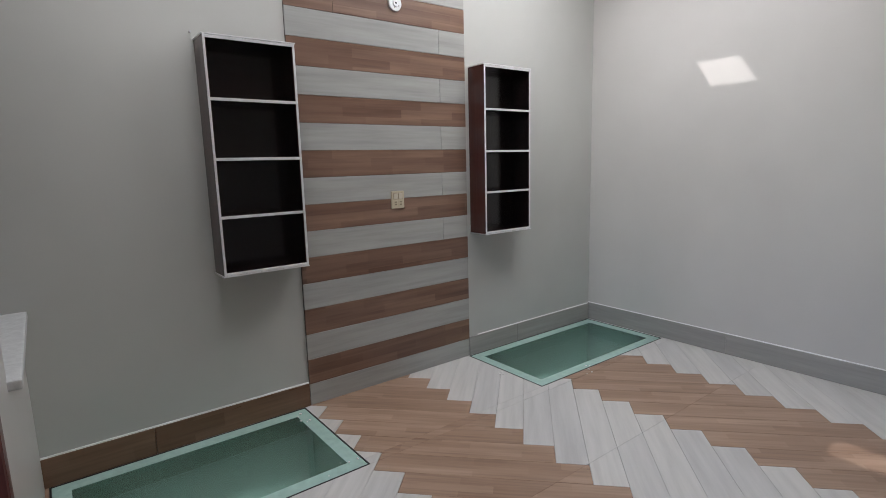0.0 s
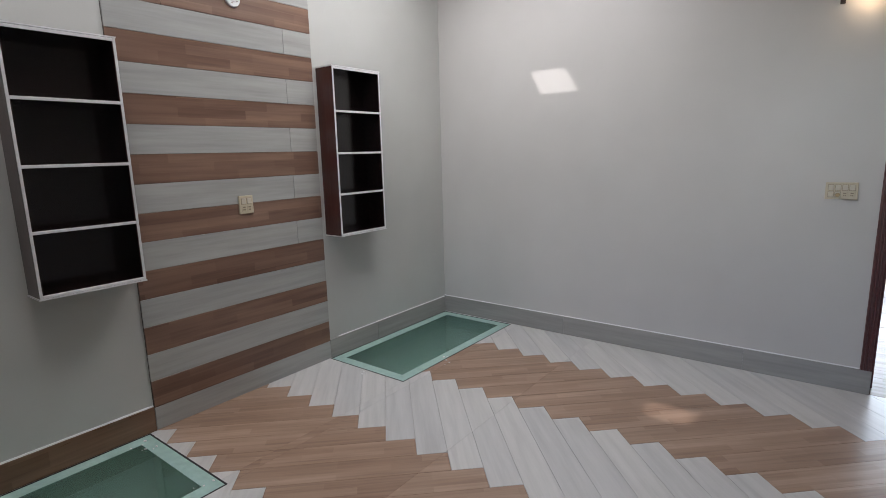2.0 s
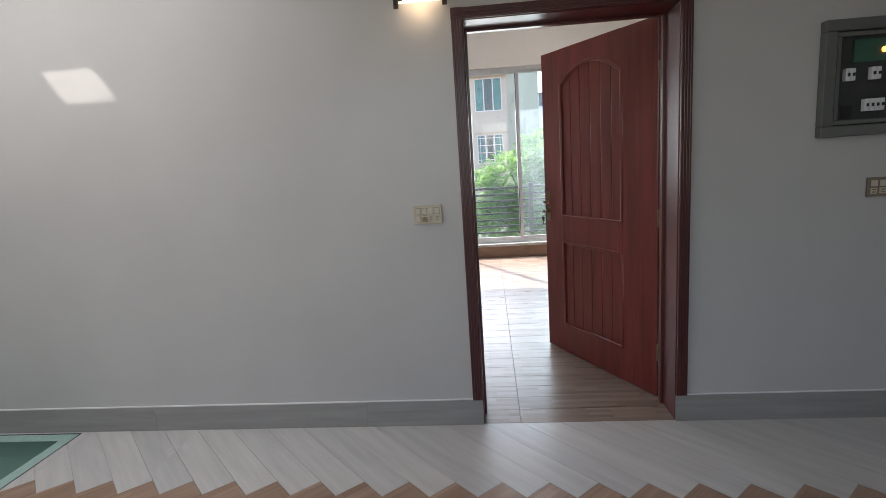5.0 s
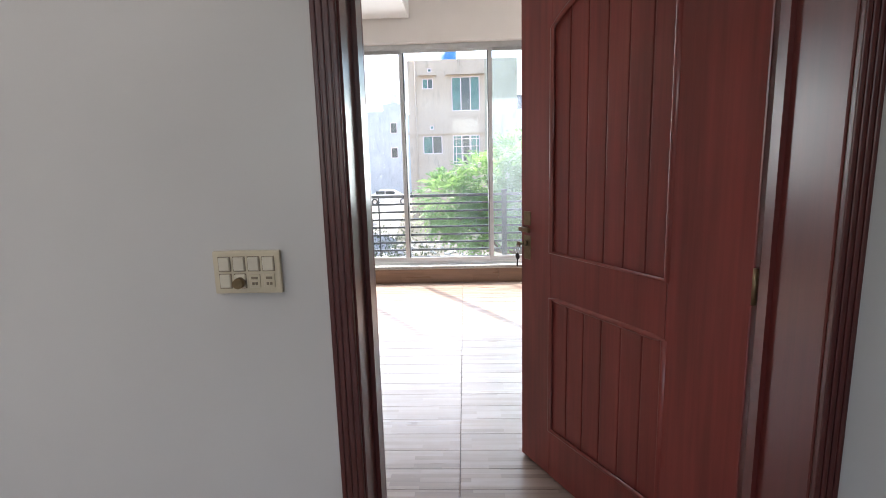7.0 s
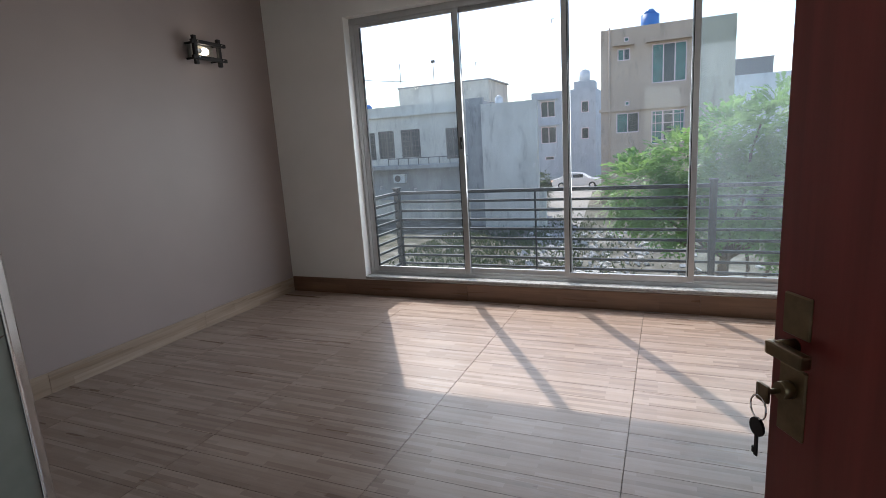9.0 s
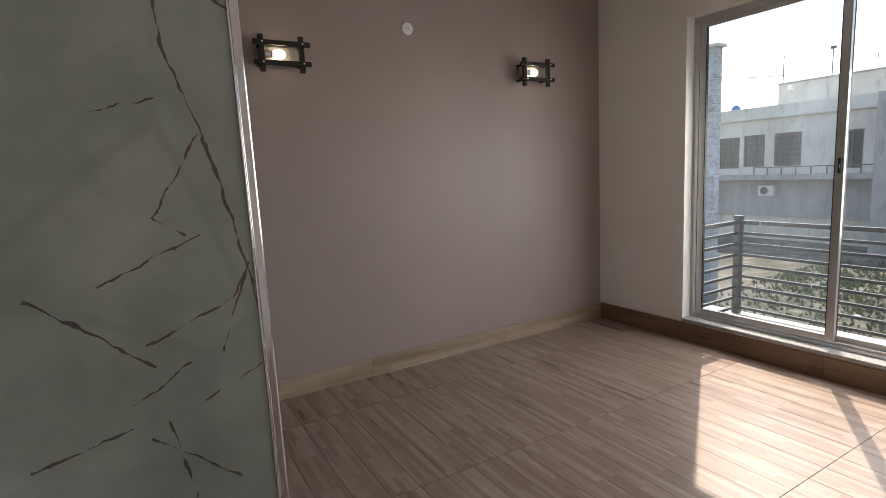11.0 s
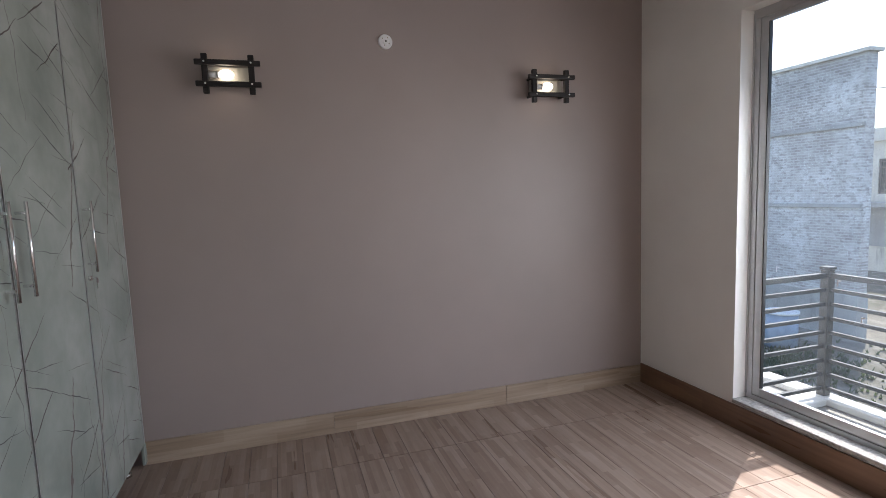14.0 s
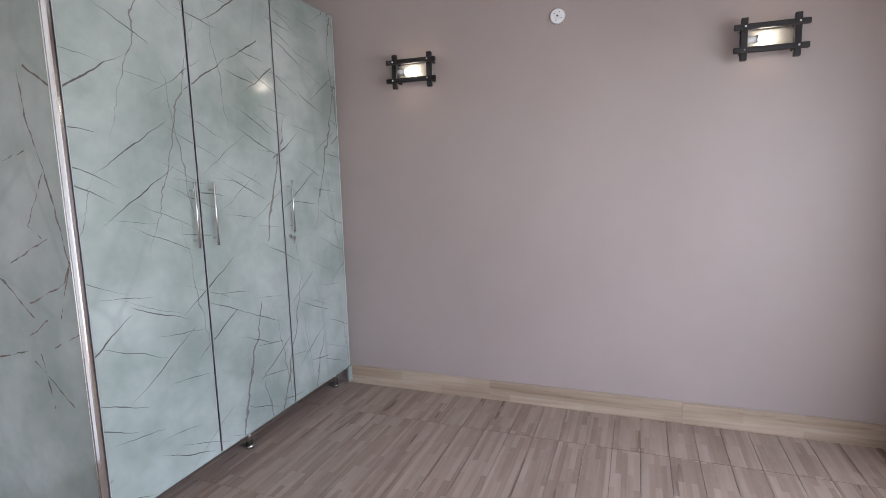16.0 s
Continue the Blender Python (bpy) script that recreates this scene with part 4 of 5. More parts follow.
hall_lamp = empty("wall_lamp", "half-round dark slatted wall lamp glowing warm", "wall lamp", pose(-0.2, 0, 2.19))
bm = bmesh.new()
add_cyl(bm, (0, 0, 0.01), (0, 0, 0.26), 0.105, seg=28)
for v in bm.verts:
    v.co.y = min(-0.003, -abs(v.co.y)) if v.co.y < 0 else -0.003
bmesh.ops.remove_doubles(bm, verts=bm.verts, dist=0.0005)
part("shade", bm, M_SHADEGLOW, hall_lamp, "glowing cream shade")
for i in range(9):
    a = math.pi * (i + 0.0) / 8
    x, y = 0.118 * math.cos(a), -0.118 * math.sin(a)
    big = i in (0, 8)
    s = 0.012 if big else 0.009
    part("slat", box((x - s, min(y - s, -0.001), -0.012 if big else 0.0), (x + s, min(y + s, -0.0005), 0.28), 0.002), M_LAMPSLAT, hall_lamp)
for z in (0.012, 0.25):
    bm = bmesh.new()
    for i in range(16):
        a, b = math.pi * i / 16, math.pi * (i + 1) / 16
        add_cyl(bm, (0.112 * math.cos(a), -0.112 * math.sin(a) - 0.004, z), (0.112 * math.cos(b), -0.112 * math.sin(b) - 0.004, z), 0.006, seg=6)
    part("ring", bm, M_LAMPSLAT, hall_lamp)
bulb = bpy.data.lights.new("lamp_bulb", "POINT")
bulb.energy, bulb.color, bulb.shadow_soft_size = 0.065, (1.0, 0.72, 0.42), 0.05
bulb_ob = new("lamp_bulb", bulb)
bulb_ob.matrix_world = pose(-0.2, -0.06, 2.17)

downlight = empty("downlight", "round recessed ceiling downlight", "ceiling light", pose(0.7, 4.15, ROOM_TOP))
part("ring", cyl((0, 0, 0), (0, 0, -0.008), 0.06, 0.055, 24), M_WHITEPLASTIC, downlight)
part("diffuser", cyl((0, 0, -0.008), (0, 0, -0.010), 0.045, 0.045, 24), glow("downlight_glow", (1, 0.93, 0.8), 5.0), downlight, "glowing diffuser")

# ---- fuse box ----
fuse = empty("fuse_box", "grey metal fuse box with breakers and an orange lamp", "fuse box", pose(1.634, 0, 1.432))
W, H = 0.62, 0.52
part("frame", boxes(((0, -0.05, 0), (W, 0, 0.05)), ((0, -0.05, H - 0.05), (W, 0, H)), ((0, -0.05, 0.05), (0.05, 0, H - 0.05)), ((W - 0.05, -0.05, 0.05), (W, 0, H - 0.05)), bevel=0.004), M_BOXGREY, fuse)
part("inner_frame", boxes(((0.055, -0.04, 0.055), (W - 0.055, -0.02, 0.075)), ((0.055, -0.04, H - 0.075), (W - 0.055, -0.02, H - 0.055)), ((0.055, -0.04, 0.075), (0.075, -0.02, H - 0.075)), ((W - 0.075, -0.04, 0.075), (W - 0.055, -0.02, H - 0.075)), bevel=0.003), M_BOXGREY, fuse)
part("back", box((0.05, -0.012, 0.05), (W - 0.05, -0.002, H - 0.05)), M_BOXDARK, fuse)
part("upper_plate", box((0.14, -0.02, 0.33), (W - 0.08, -0.012, 0.43)), M_BOXGREEN, fuse)
for x, z, n in ((0.10, 0.25, 2), (0.21, 0.25, 2), (0.19, 0.11, 4), (0.33, 0.25, 3), (0.42, 0.11, 3)):
    for k in range(n):
        br = part("breaker", box((x + k * 0.022, -0.04, z), (x + k * 0.022 + 0.02, -0.012, z + 0.055), 0.002), M_WHITEPLASTIC, fuse)
        part("toggle", box((x + k * 0.022 + 0.006, -0.048, z + 0.02), (x + k * 0.022 + 0.014, -0.04, z + 0.034), 0.001), M_BLACK, br)
part("indicator", cyl((0.27, -0.02, 0.38), (0.27, -0.032, 0.38), 0.013, 0.011, 14), M_ORANGE, fuse, "orange indicator lamp")
part("warning_plate", box((0.10, -0.016, 0.085), (0.15, -0.011, 0.14)), M_BLACK, fuse)

# ---- wardrobe ----
wardrobe = empty("wardrobe", "grey-green marble-patterned wardrobe with chrome trim and bar handles", "wardrobe", pose(0, 0, 0))
FY, SX, WTOP = 1.09, -1.21, 2.74
part("side_panel", box((SX - 0.02, T + 0.014, 0.0), (SX, FY - 0.027, WTOP), 0.001), M_MARBLESIDE, wardrobe)
part("carcass", boxes(((BX + 0.002, T + 0.014, 0.13), (SX - 0.02, FY - 0.022, WTOP))), M_MARBLE, wardrobe)
part("corner_trim", boxes(((SX - 0.018, FY - 0.022, 0.0), (SX + 0.003, FY + 0.004, WTOP)), bevel=0.004), M_CHROME, wardrobe, "bright chrome corner trim")
part("corner_trim", box((SX - 0.018, FY - 0.0268, 0.0), (SX + 0.006, FY - 0.0222, WTOP), 0.001), M_CHROME, wardrobe)
part("filler", box((BX + 0.002, FY - 0.021, 0.02), (BX + 0.06, FY - 0.003, 0.14), 0.002), M_MARBLE, wardrobe)
DOORS = [(SX - 0.016, -1.852), (-1.856, -2.508), (-2.512, BX + 0.05)]
for i, (xr, xl) in enumerate(DOORS):
    dr = part("door", box((xl, FY - 0.02, 0.15), (xr - 0.006, FY, WTOP - 0.03), 0.002), M_MARBLE, wardrobe)
    part("edge_trim", boxes(((xl, FY - 0.019, 0.15), (xl + 0.0035, FY + 0.0015, WTOP - 0.03)), ((xr - 0.0095, FY - 0.019, 0.15), (xr - 0.006, FY + 0.0015, WTOP - 0.03))), M_ALU, dr, "thin grey metal edge")
    hx = (-1.80, -1.925, -2.575)[i]
    hdl = part("handle", cyl((hx, FY + 0.035, 1.262), (hx, FY + 0.035, 1.585), 0.006, seg=12), M_CHROME, dr, "chrome bar handle")
    for hz in (1.30, 1.547):
        part("handle_stand", box((hx - 0.005, FY, hz - 0.005), (hx + 0.005, FY + 0.031, hz + 0.005), 0.001), M_CHROME, hdl)
part("lock", cyl((-2.565, FY, 1.235), (-2.565, FY + 0.012, 1.235), 0.011, seg=14), M_CHROME, wardrobe)
kb = bmesh.new()
add_cyl(kb, (-2.568, FY + 0.012, 1.235), (-2.568, FY + 0.03, 1.235), 0.003, seg=8)
add_cyl(kb, (-2.568, FY + 0.03, 1.222), (-2.568, FY + 0.033, 1.222), 0.014, seg=14)
add_box(kb, (-2.572, FY + 0.029, 1.185), (-2.564, FY + 0.032, 1.215), 0.001)
part("key", kb, M_CHROME, wardrobe, "small silver key")
for x in (-1.5, -2.165, -3.13):
    lg = part("leg", cyl((x, 1.0, 0.018), (x, 1.0, 0.135), 0.019), M_CHROME, wardrobe, "round chrome leg")
    part("foot", cyl((x, 1.0, 0.0), (x, 1.0, 0.02), 0.028, 0.026), M_CHROME, lg)

# small leftovers
nail = empty("nail", "small steel nail in the wall above the shelf", "nail", pose(FX, -3.08, 2.03))
part("shank", cyl((0, 0, 0), (0.022, 0, 0), 0.0025, seg=8), M_ALU, nail)
part("head", cyl((0.022, 0, 0), (0.024, 0, 0), 0.006, seg=10), M_ALU, nail)
crumbs = bmesh.new()
rng0 = random.Random(3)
for cx, cy, n in ((-2.95, -2.72, 7), (-2.36, -0.95, 5), (-2.4, -2.75, 4), (-2.7, -1.44, 4)):
    for _ in range(n):
        s = rng0.uniform(0.003, 0.008)
        bmesh.ops.create_cube(crumbs, size=1.0, matrix=pose(cx + rng0.gauss(0, 0.03), cy + rng0.gauss(0, 0.04), 0.001 + s * 0.3, rng0.uniform(0, 30), 0, rng0.uniform(0, 90)) @ Matrix.Diagonal((s * 1.6, s, s * 0.6, 1)))
tagged(mesh_object("plaster_crumbs", crumbs, M_CEIL), "tiny white plaster crumbs beside the glass panels", "debris", kind="stuff")

# ---- outside ----
def ground_material():
    m, n, l, b = material("dry_ground", (0.25, 0.22, 0.18), 0.95)
    v = mapping(n, l)
    big = noise_node(n, l, v, 0.16, 5, 0.6)
    mid = noise_node(n, l, v, 1.1, 5, 0.65)
    base = ramp(n, l, big, [(0.38, (0.06, 0.07, 0.04)), (0.50, (0.13, 0.125, 0.095)), (0.64, (0.27, 0.25, 0.215))])
    l.new(mix(n, l, 0.5, base, ramp(n, l, mid, [(0.35, (0.035, 0.04, 0.025)), (0.52, (0.14, 0.13, 0.10)), (0.68, (0.42, 0.40, 0.36))])), b.inputs["Base Color"])
    bump(n, l, b, mid, 0.6, 0.1)
    return m


def stained(name, light, dark, rough=0.85, scale=0.7):
    """Weathered plaster with downward streaks."""
    m, n, l, b = material(name, light, rough)
    v = mapping(n, l, (1.6, 1.6, 0.22))
    streak = noise_node(n, l, v, scale * 1.6, 6, 0.65)
    v2 = mapping(n, l)
    blot = noise_node(n, l, v2, scale, 5, 0.6)
    base = ramp(n, l, blot, [(0.32, dark), (0.6, light)])
    base = mix(n, l, 0.4, base, ramp(n, l, streak, [(0.35, dark), (0.62, light)]))
    grime = noise_node(n, l, mapping(n, l, (2.0, 2.0, 0.6)), 1.1, 7, 0.7)
    l.new(mix(n, l, ramp(n, l, grime, [(0.54, (0, 0, 0)), (0.70, (0.55, 0.55, 0.55))]), base, tuple(c * 0.45 for c in dark)), b.inputs["Base Color"])
    bump(n, l, b, noise_node(n, l, v2, 14, 4), 0.25, 0.02)
    return m


def brick_material():
    m, n, l, b = material("old_brickwork", (0.3, 0.2, 0.16), 0.9)
    tc = n.new("ShaderNodeTexCoord")
    sep = n.new("ShaderNodeSeparateXYZ")
    com = n.new("ShaderNodeCombineXYZ")
    l.new(tc.outputs["Object"], sep.inputs[0])
    l.new(sep.outputs[0], com.inputs[0])
    l.new(sep.outputs[2], com.inputs[1])
    br = n.new("ShaderNodeTexBrick")
    br.inputs["Scale"].default_value = 1.0
    br.inputs["Brick Width"].default_value = 0.24
    br.inputs["Row Height"].default_value = 0.085
    br.inputs["Mortar Size"].default_value = 0.012
    br.inputs["Color1"].default_value = (0.36, 0.33, 0.32, 1)
    br.inputs["Color2"].default_value = (0.52, 0.50, 0.49, 1)
    br.inputs["Mortar"].default_value = (0.60, 0.60, 0.60, 1)
    l.new(com.outputs[0], br.inputs["Vector"])
    v = mapping(n, l)
    patch = noise_node(n, l, v, 0.5, 6, 0.7)
    fac = ramp(n, l, patch, [(0.40, (0.15, 0.15, 0.15)), (0.60, (0.8, 0.8, 0.8))])
    flakes = noise_node(n, l, mapping(n, l, (4.5, 4.5, 6.5)), 1.5, 4, 0.65)
    bare = ramp(n, l, flakes, [(0.50, (1, 1, 1)), (0.60, (0.1, 0.1, 0.1))])
    washed = mix(n, l, fac, br.outputs["Color"], (0.74, 0.75, 0.76))
    l.new(mix(n, l, mix(n, l, 1.0, fac, bare, "MULTIPLY"), mix(n, l, 0.35, br.outputs["Color"], (0.13, 0.12, 0.12)), washed), b.inputs["Base Color"])
    bump(n, l, b, br.outputs["Fac"], 0.5, -0.02)
    return m


def leaf_material(name, tones, through_light=(0.34, 0.56, 0.17)):
    m, n, l, b = material(name, tones[1], 0.5)
    gm = n.new("ShaderNodeNewGeometry")
    l.new(ramp(n, l, gm.outputs["Random Per Island"], [(0.0, tones[0]), (0.5, tones[1]), (1.0, tones[2])]), b.inputs["Base Color"])
    tr = n.new("ShaderNodeBsdfTranslucent")
    tr.inputs[0].default_value = (*through_light, 1)
    mx = n.new("ShaderNodeMixShader")
    mx.inputs[0].default_value = 0.4
    l.new(b.outputs[0], mx.inputs[1])
    l.new(tr.outputs[0], mx.inputs[2])
    l.new(mx.outputs[0], n["Material Output"].inputs[0])
    return m


M_GROUND = ground_material()
M_ROAD = simple("road_dusty_asphalt", (0.30, 0.29, 0.275), 0.9, 0.0, 0.12, 0.6, 0.2)
M_BEIGE = stained("house_beige_plaster", (0.64, 0.49, 0.375), (0.55, 0.41, 0.31))
M_OLIVE = stained("house_olive_plaster", (0.50, 0.45, 0.35), (0.42, 0.38, 0.29))
M_CREAM = stained("house_cream_plaster", (0.74, 0.70, 0.61), (0.55, 0.51, 0.44))
M_GREYA = stained("house_grey_plaster", (0.44, 0.44, 0.43), (0.27, 0.27, 0.265))
M_GREYB = stained("boundary_grey_plaster", (0.76, 0.73, 0.67), (0.55, 0.52, 0.47), 0.85, 0.45)
M_BLUEGREY = stained("house_blue_grey_plaster", (0.55, 0.57, 0.60), (0.42, 0.435, 0.46))
M_WHITEHOUSE = stained("house_white_plaster", (0.62, 0.66, 0.70), (0.52, 0.55, 0.58))
M_BRICK = brick_material()
M_WINDARK = simple("far_window_glass", (0.045, 0.055, 0.055), 0.12, 0.0, 0.2, 2, 0.0)
M_WINTEAL = simple("far_window_curtain", (0.06, 0.17, 0.15), 0.2, 0.0, 0.3, 2, 0.0)
M_WINFRAME = simple("far_window_frame", (0.82, 0.66, 0.66), 0.5, 0.0, 0.05, 2, 0.0)
M_WINFRAMEDARK = simple("far_window_frame_dark", (0.10, 0.09, 0.08), 0.5, 0.0, 0.05, 2, 0.0)
M_TANK = simple("water_tank_blue", (0.05, 0.20, 0.52), 0.4, 0.0, 0.12, 2, 0.0)
M_DRUM = simple("faded_drum_blue", (0.26, 0.33, 0.43), 0.6, 0.0, 0.15, 4, 0.0)
M_DARKTANK = simple("dark_sheet_metal", (0.085, 0.10, 0.12), 0.6, 0.0, 0.15, 2, 0.1)
M_LEAF = leaf_material("tree_leaves", ((0.08, 0.155, 0.05), (0.14, 0.26, 0.08), (0.23, 0.36, 0.13)))
M_BUSH = leaf_material("bush_leaves", ((0.035, 0.05, 0.028), (0.06, 0.08, 0.042), (0.10, 0.12, 0.065)), (0.10, 0.14, 0.06))
M_BARK = simple("bark", (0.14, 0.105, 0.075), 0.9, 0.0, 0.3, 12, 0.6)
M_CARWHITE = simple("car_paint_white", (0.78, 0.78, 0.78), 0.15, 0.0, 0.02, 2, 0.0)
M_TYRE = simple("tyre_rubber", (0.02, 0.02, 0.02), 0.8, 0.0, 0.2, 10, 0.0)
M_RUBBLE = simple("rubble", (0.55, 0.52, 0.48), 0.9, 0.0, 0.35, 6, 0.3)
G = -3.2

structure("ground", box((-320, -60, G - 0.2), (320, 640, G)), M_GROUND, "dry dusty plot with weeds and dirt", "ground")
structure("road", box((-60, 46.5, G + 0.004), (60, 52.5, G + 0.02)), M_ROAD, "dusty pale street", "road")
structure("road_plot", prism([(-4.6, 20), (-3.0, 20), (-5.4, 46.5), (-9.4, 46.5)], G + 0.003, G + 0.012), M_ROAD, "worn pale track across the plot", "road")


def facade(bm, x0, x1, z0, z1, y0, y1, holes):
    xs = sorted({x0, x1, *[v for h in holes for v in h[:2]]})
    zs = sorted({z0, z1, *[v for h in holes for v in h[2:4]]})
    for xa, xb in zip(xs, xs[1:]):
        for za, zb in zip(zs, zs[1:]):
            cx, cz = (xa + xb) / 2, (za + zb) / 2
            if any(h[0] < cx < h[1] and h[2] < cz < h[3] for h in holes):
                continue
            add_box(bm, (xa, y0, za), (xb, y1, zb))


def far_window(parent, x0, x1, z0, z1, y, glass_mat, frame_mat, sections=2, bars=0):
    w = part("window", boxes(((x0, y + 0.06, z0), (x0 + 0.07, y + 0.14, z1)), ((x1 - 0.07, y + 0.06, z0), (x1, y + 0.14, z1)), ((x0 + 0.07, y + 0.06, z0), (x1 - 0.07, y + 0.14, z0 + 0.07)), ((x0 + 0.07, y + 0.06, z1 - 0.07), (x1 - 0.07, y + 0.14, z1)),
                             *[((x0 + (x1 - x0) * k / sections - 0.035, y + 0.06, z0 + 0.07), (x0 + (x1 - x0) * k / sections + 0.035, y + 0.14, z1 - 0.07)) for k in range(1, sections)]), frame_mat, parent)
    for k in range(sections):
        part("pane", box((x0 + (x1 - x0) * k / sections + 0.03, y + 0.12, z0 + 0.03), (x0 + (x1 - x0) * (k + 1) / sections - 0.03, y + 0.16, z1 - 0.03)), glass_mat if k % 2 == 0 else M_WINDARK, w)
    if bars:
        part("grille", boxes(*[((x0, y - 0.02, z0 + (z1 - z0) * (k + 0.5) / bars - 0.02), (x1, y + 0.01, z0 + (z1 - z0) * (k + 0.5) / bars + 0.02)) for k in range(bars)],
                              *[((x0 + (x1 - x0) * (k + 0.5) / bars - 0.015, y - 0.03, z0), (x0 + (x1 - x0) * (k + 0.5) / bars + 0.015, y - 0.02, z1)) for k in range(bars)]), frame_mat, w)


def house(name, label, mat, x0, x1, y0, depth, top, holes, glass_mat, frame_mat, parapet=0.9):
    ob = empty(name, label, "house", pose(0, 0, 0))
    bm = bmesh.new()
    facade(bm, x0, x1, G, top, y0, y0 + 0.3, holes)
    part("front_wall", bm, mat, ob)
    part("side_wall", boxes(((x0, y0 + 0.3, G), (x0 + 0.3, y0 + depth, top)), ((x1 - 0.3, y0 + 0.3, G), (x1, y0 + depth, top)), ((x0 + 0.3, y0 + depth - 0.3, G), (x1 - 0.3, y0 + depth, top))), mat, ob)
    part("roof", box((x0 + 0.3, y0 + 0.3, top - parapet - 0.2), (x1 - 0.3, y0 + depth - 0.3, top - parapet)), M_CONCRETE, ob)
    for h in holes:
        far_window(ob, *h[:4], y0, glass_mat, frame_mat, h[4] if len(h) > 4 else 2, h[5] if len(h) > 5 else 0)
    return ob


def tank(x, y, z, r, hgt, mat, label):
    ob = empty("water_tank", label, "water tank", pose(x, y, z))
    part("body", cyl((0, 0, 0), (0, 0, hgt * 0.85), r, r * 0.96, 20), mat, ob)
    part("lid", cyl((0, 0, hgt * 0.85), (0, 0, hgt), r * 0.8, r * 0.35, 20), mat, ob)


# two-storey grey-cream house with balcony band and roof room
ha = house("house", "two-storey weathered cream-grey house with a roof room", M_CREAM, -24, -10.2, 31, 9, 4.05,
           [(-18.55, -17.25, 0.75, 2.5, 2, 6), (-17.0, -15.85, 0.8, 2.55, 2, 6), (-15.35, -14.0, 0.8, 2.55, 2, 6), (-12.25, -11.3, 0.6, 2.45, 2, 0), (-13.6, -12.55, -1.2, -0.6, 1, 0), (-11.9, -11.0, -1.2, -0.6, 1, 0)], M_WINDARK, M_WINFRAMEDARK, 0.5)
part("cornice", box((-24.1, 30.8, 3.38), (-10.1, 31.0, 3.52)), M_CREAM, ha)
part("balcony_ledge", box((-24.1, 30.0, 0.10), (-10.2, 31.0, 0.36), 0.02), M_GREYA, ha, "grey concrete ledge")
part("ledge_rail", boxes(((-15.9, 30.05, 0.75), (-10.3, 30.1, 0.8)), *[((-15.9 + k * 0.7, 30.05, 0.36), (-15.86 + k * 0.7, 30.1, 0.8)) for k in range(9)]), M_WINFRAMEDARK, ha)
part("roof_room", box((-16.8, 34, 3.4), (-10.3, 38.5, 5.4)), M_CREAM, ha)
part("roof_room_slab", box((-16.85, 33.95, 5.4), (-10.2, 38.6, 5.5)), M_GREYA, ha)
part("lower_band", box((-24.0, 30.9, -1.9), (-10.2, 30.99, 0.1)), M_GREYA, ha, "darker grey lower wall")
part("antenna", boxes(((-16.7, 34.2, 5.5), (-16.66, 34.24, 7.1)), ((-14.2, 34.2, 5.5), (-14.16, 34.24, 7.0)), ((-14.3, 34.15, 6.9), (-14.06, 34.3, 7.05))), M_WINFRAMEDARK, ha)
ac = empty("air_conditioner", "white outdoor air conditioner unit on the house wall", "air conditioner", pose(-15.5, 30.75, -0.5))
part("casing", box((-0.42, -0.15, -0.28), (0.42, 0.15, 0.28), 0.03, 2), M_WHITEPLASTIC, ac)
part("fan_grille", cyl((-0.1, -0.15, 0), (-0.1, -0.17, 0), 0.21, 0.2, 20), M_WINFRAMEDARK, ac)
tank(-18.7, 33, 3.55, 0.27, 0.95, M_TANK, "blue plastic water tank on a flat roof")

# blank grey plaster neighbour
hb = empty("house", "blank grey plastered side of an unfinished house", "house", pose(0, 0, 0))
part("wall", boxes(((-8.9, 28, G), (-5.9, 28.3, 3.45)), ((-7.2, 28.3, G), (-6.9, 33, 3.45))), M_GREYB, hb)
part("dark_wall", boxes(((-9.9, 28.4, G), (-8.9, 28.7, 3.85)), ((-9.9, 28.7, G), (-9.6, 33, 3.85))), M_GREYA, hb, "dark stained grey wall")
part("roof", box((-9.6, 28.7, 3.0), (-7.2, 33, 3.2)), M_CONCRETE, hb)
part("low_wall", box((-5.9, 28.05, G), (-5.5, 28.3, -1.2)), M_CREAM, hb)
tank(-8.9, 31.5, 3.2, 0.25, 0.95, M_WHITEPLASTIC, "pale round water tank on a far roof")

# three-storey blue-grey house
hc = house("house", "three-storey blue-grey rendered house", M_BLUEGREY, -13.6, -6.7, 60, 9, 6.5,
           [(-12.6, -11.0, 3.8, 5.5), (-12.6, -10.9, 0.95, 2.75), (-8.2, -7.4, 4.0, 5.2, 1), (-8.2, -7.4, 1.2, 2.4, 1), (-12.2, -11.2, -0.9, -0.5, 1)], M_WINDARK, M_WINFRAME)
part("window_shade", boxes(((-12.9, 59.5, 5.65), (-10.7, 60, 5.75)), ((-12.9, 59.5, 2.9), (-10.6, 60, 3.0))), M_BLUEGREY, hc)
part("stair_tower", box((-9.0, 60.2, 6.5), (-6.9, 63, 7.3)), M_BLUEGREY, hc)
tank(-8.0, 61.5, 7.3, 0.6, 1.3, M_WHITEPLASTIC, "pale round water tank on a far roof")
house("house", "far brown brick house front", M_BRICK, -6.4, -3.9, 74, 6, 4.6, [(-5.9, -5.0, 2.4, 3.4, 1), (-5.9, -5.0, -0.4, 0.6, 1)], M_WINDARK, M_WINFRAME)

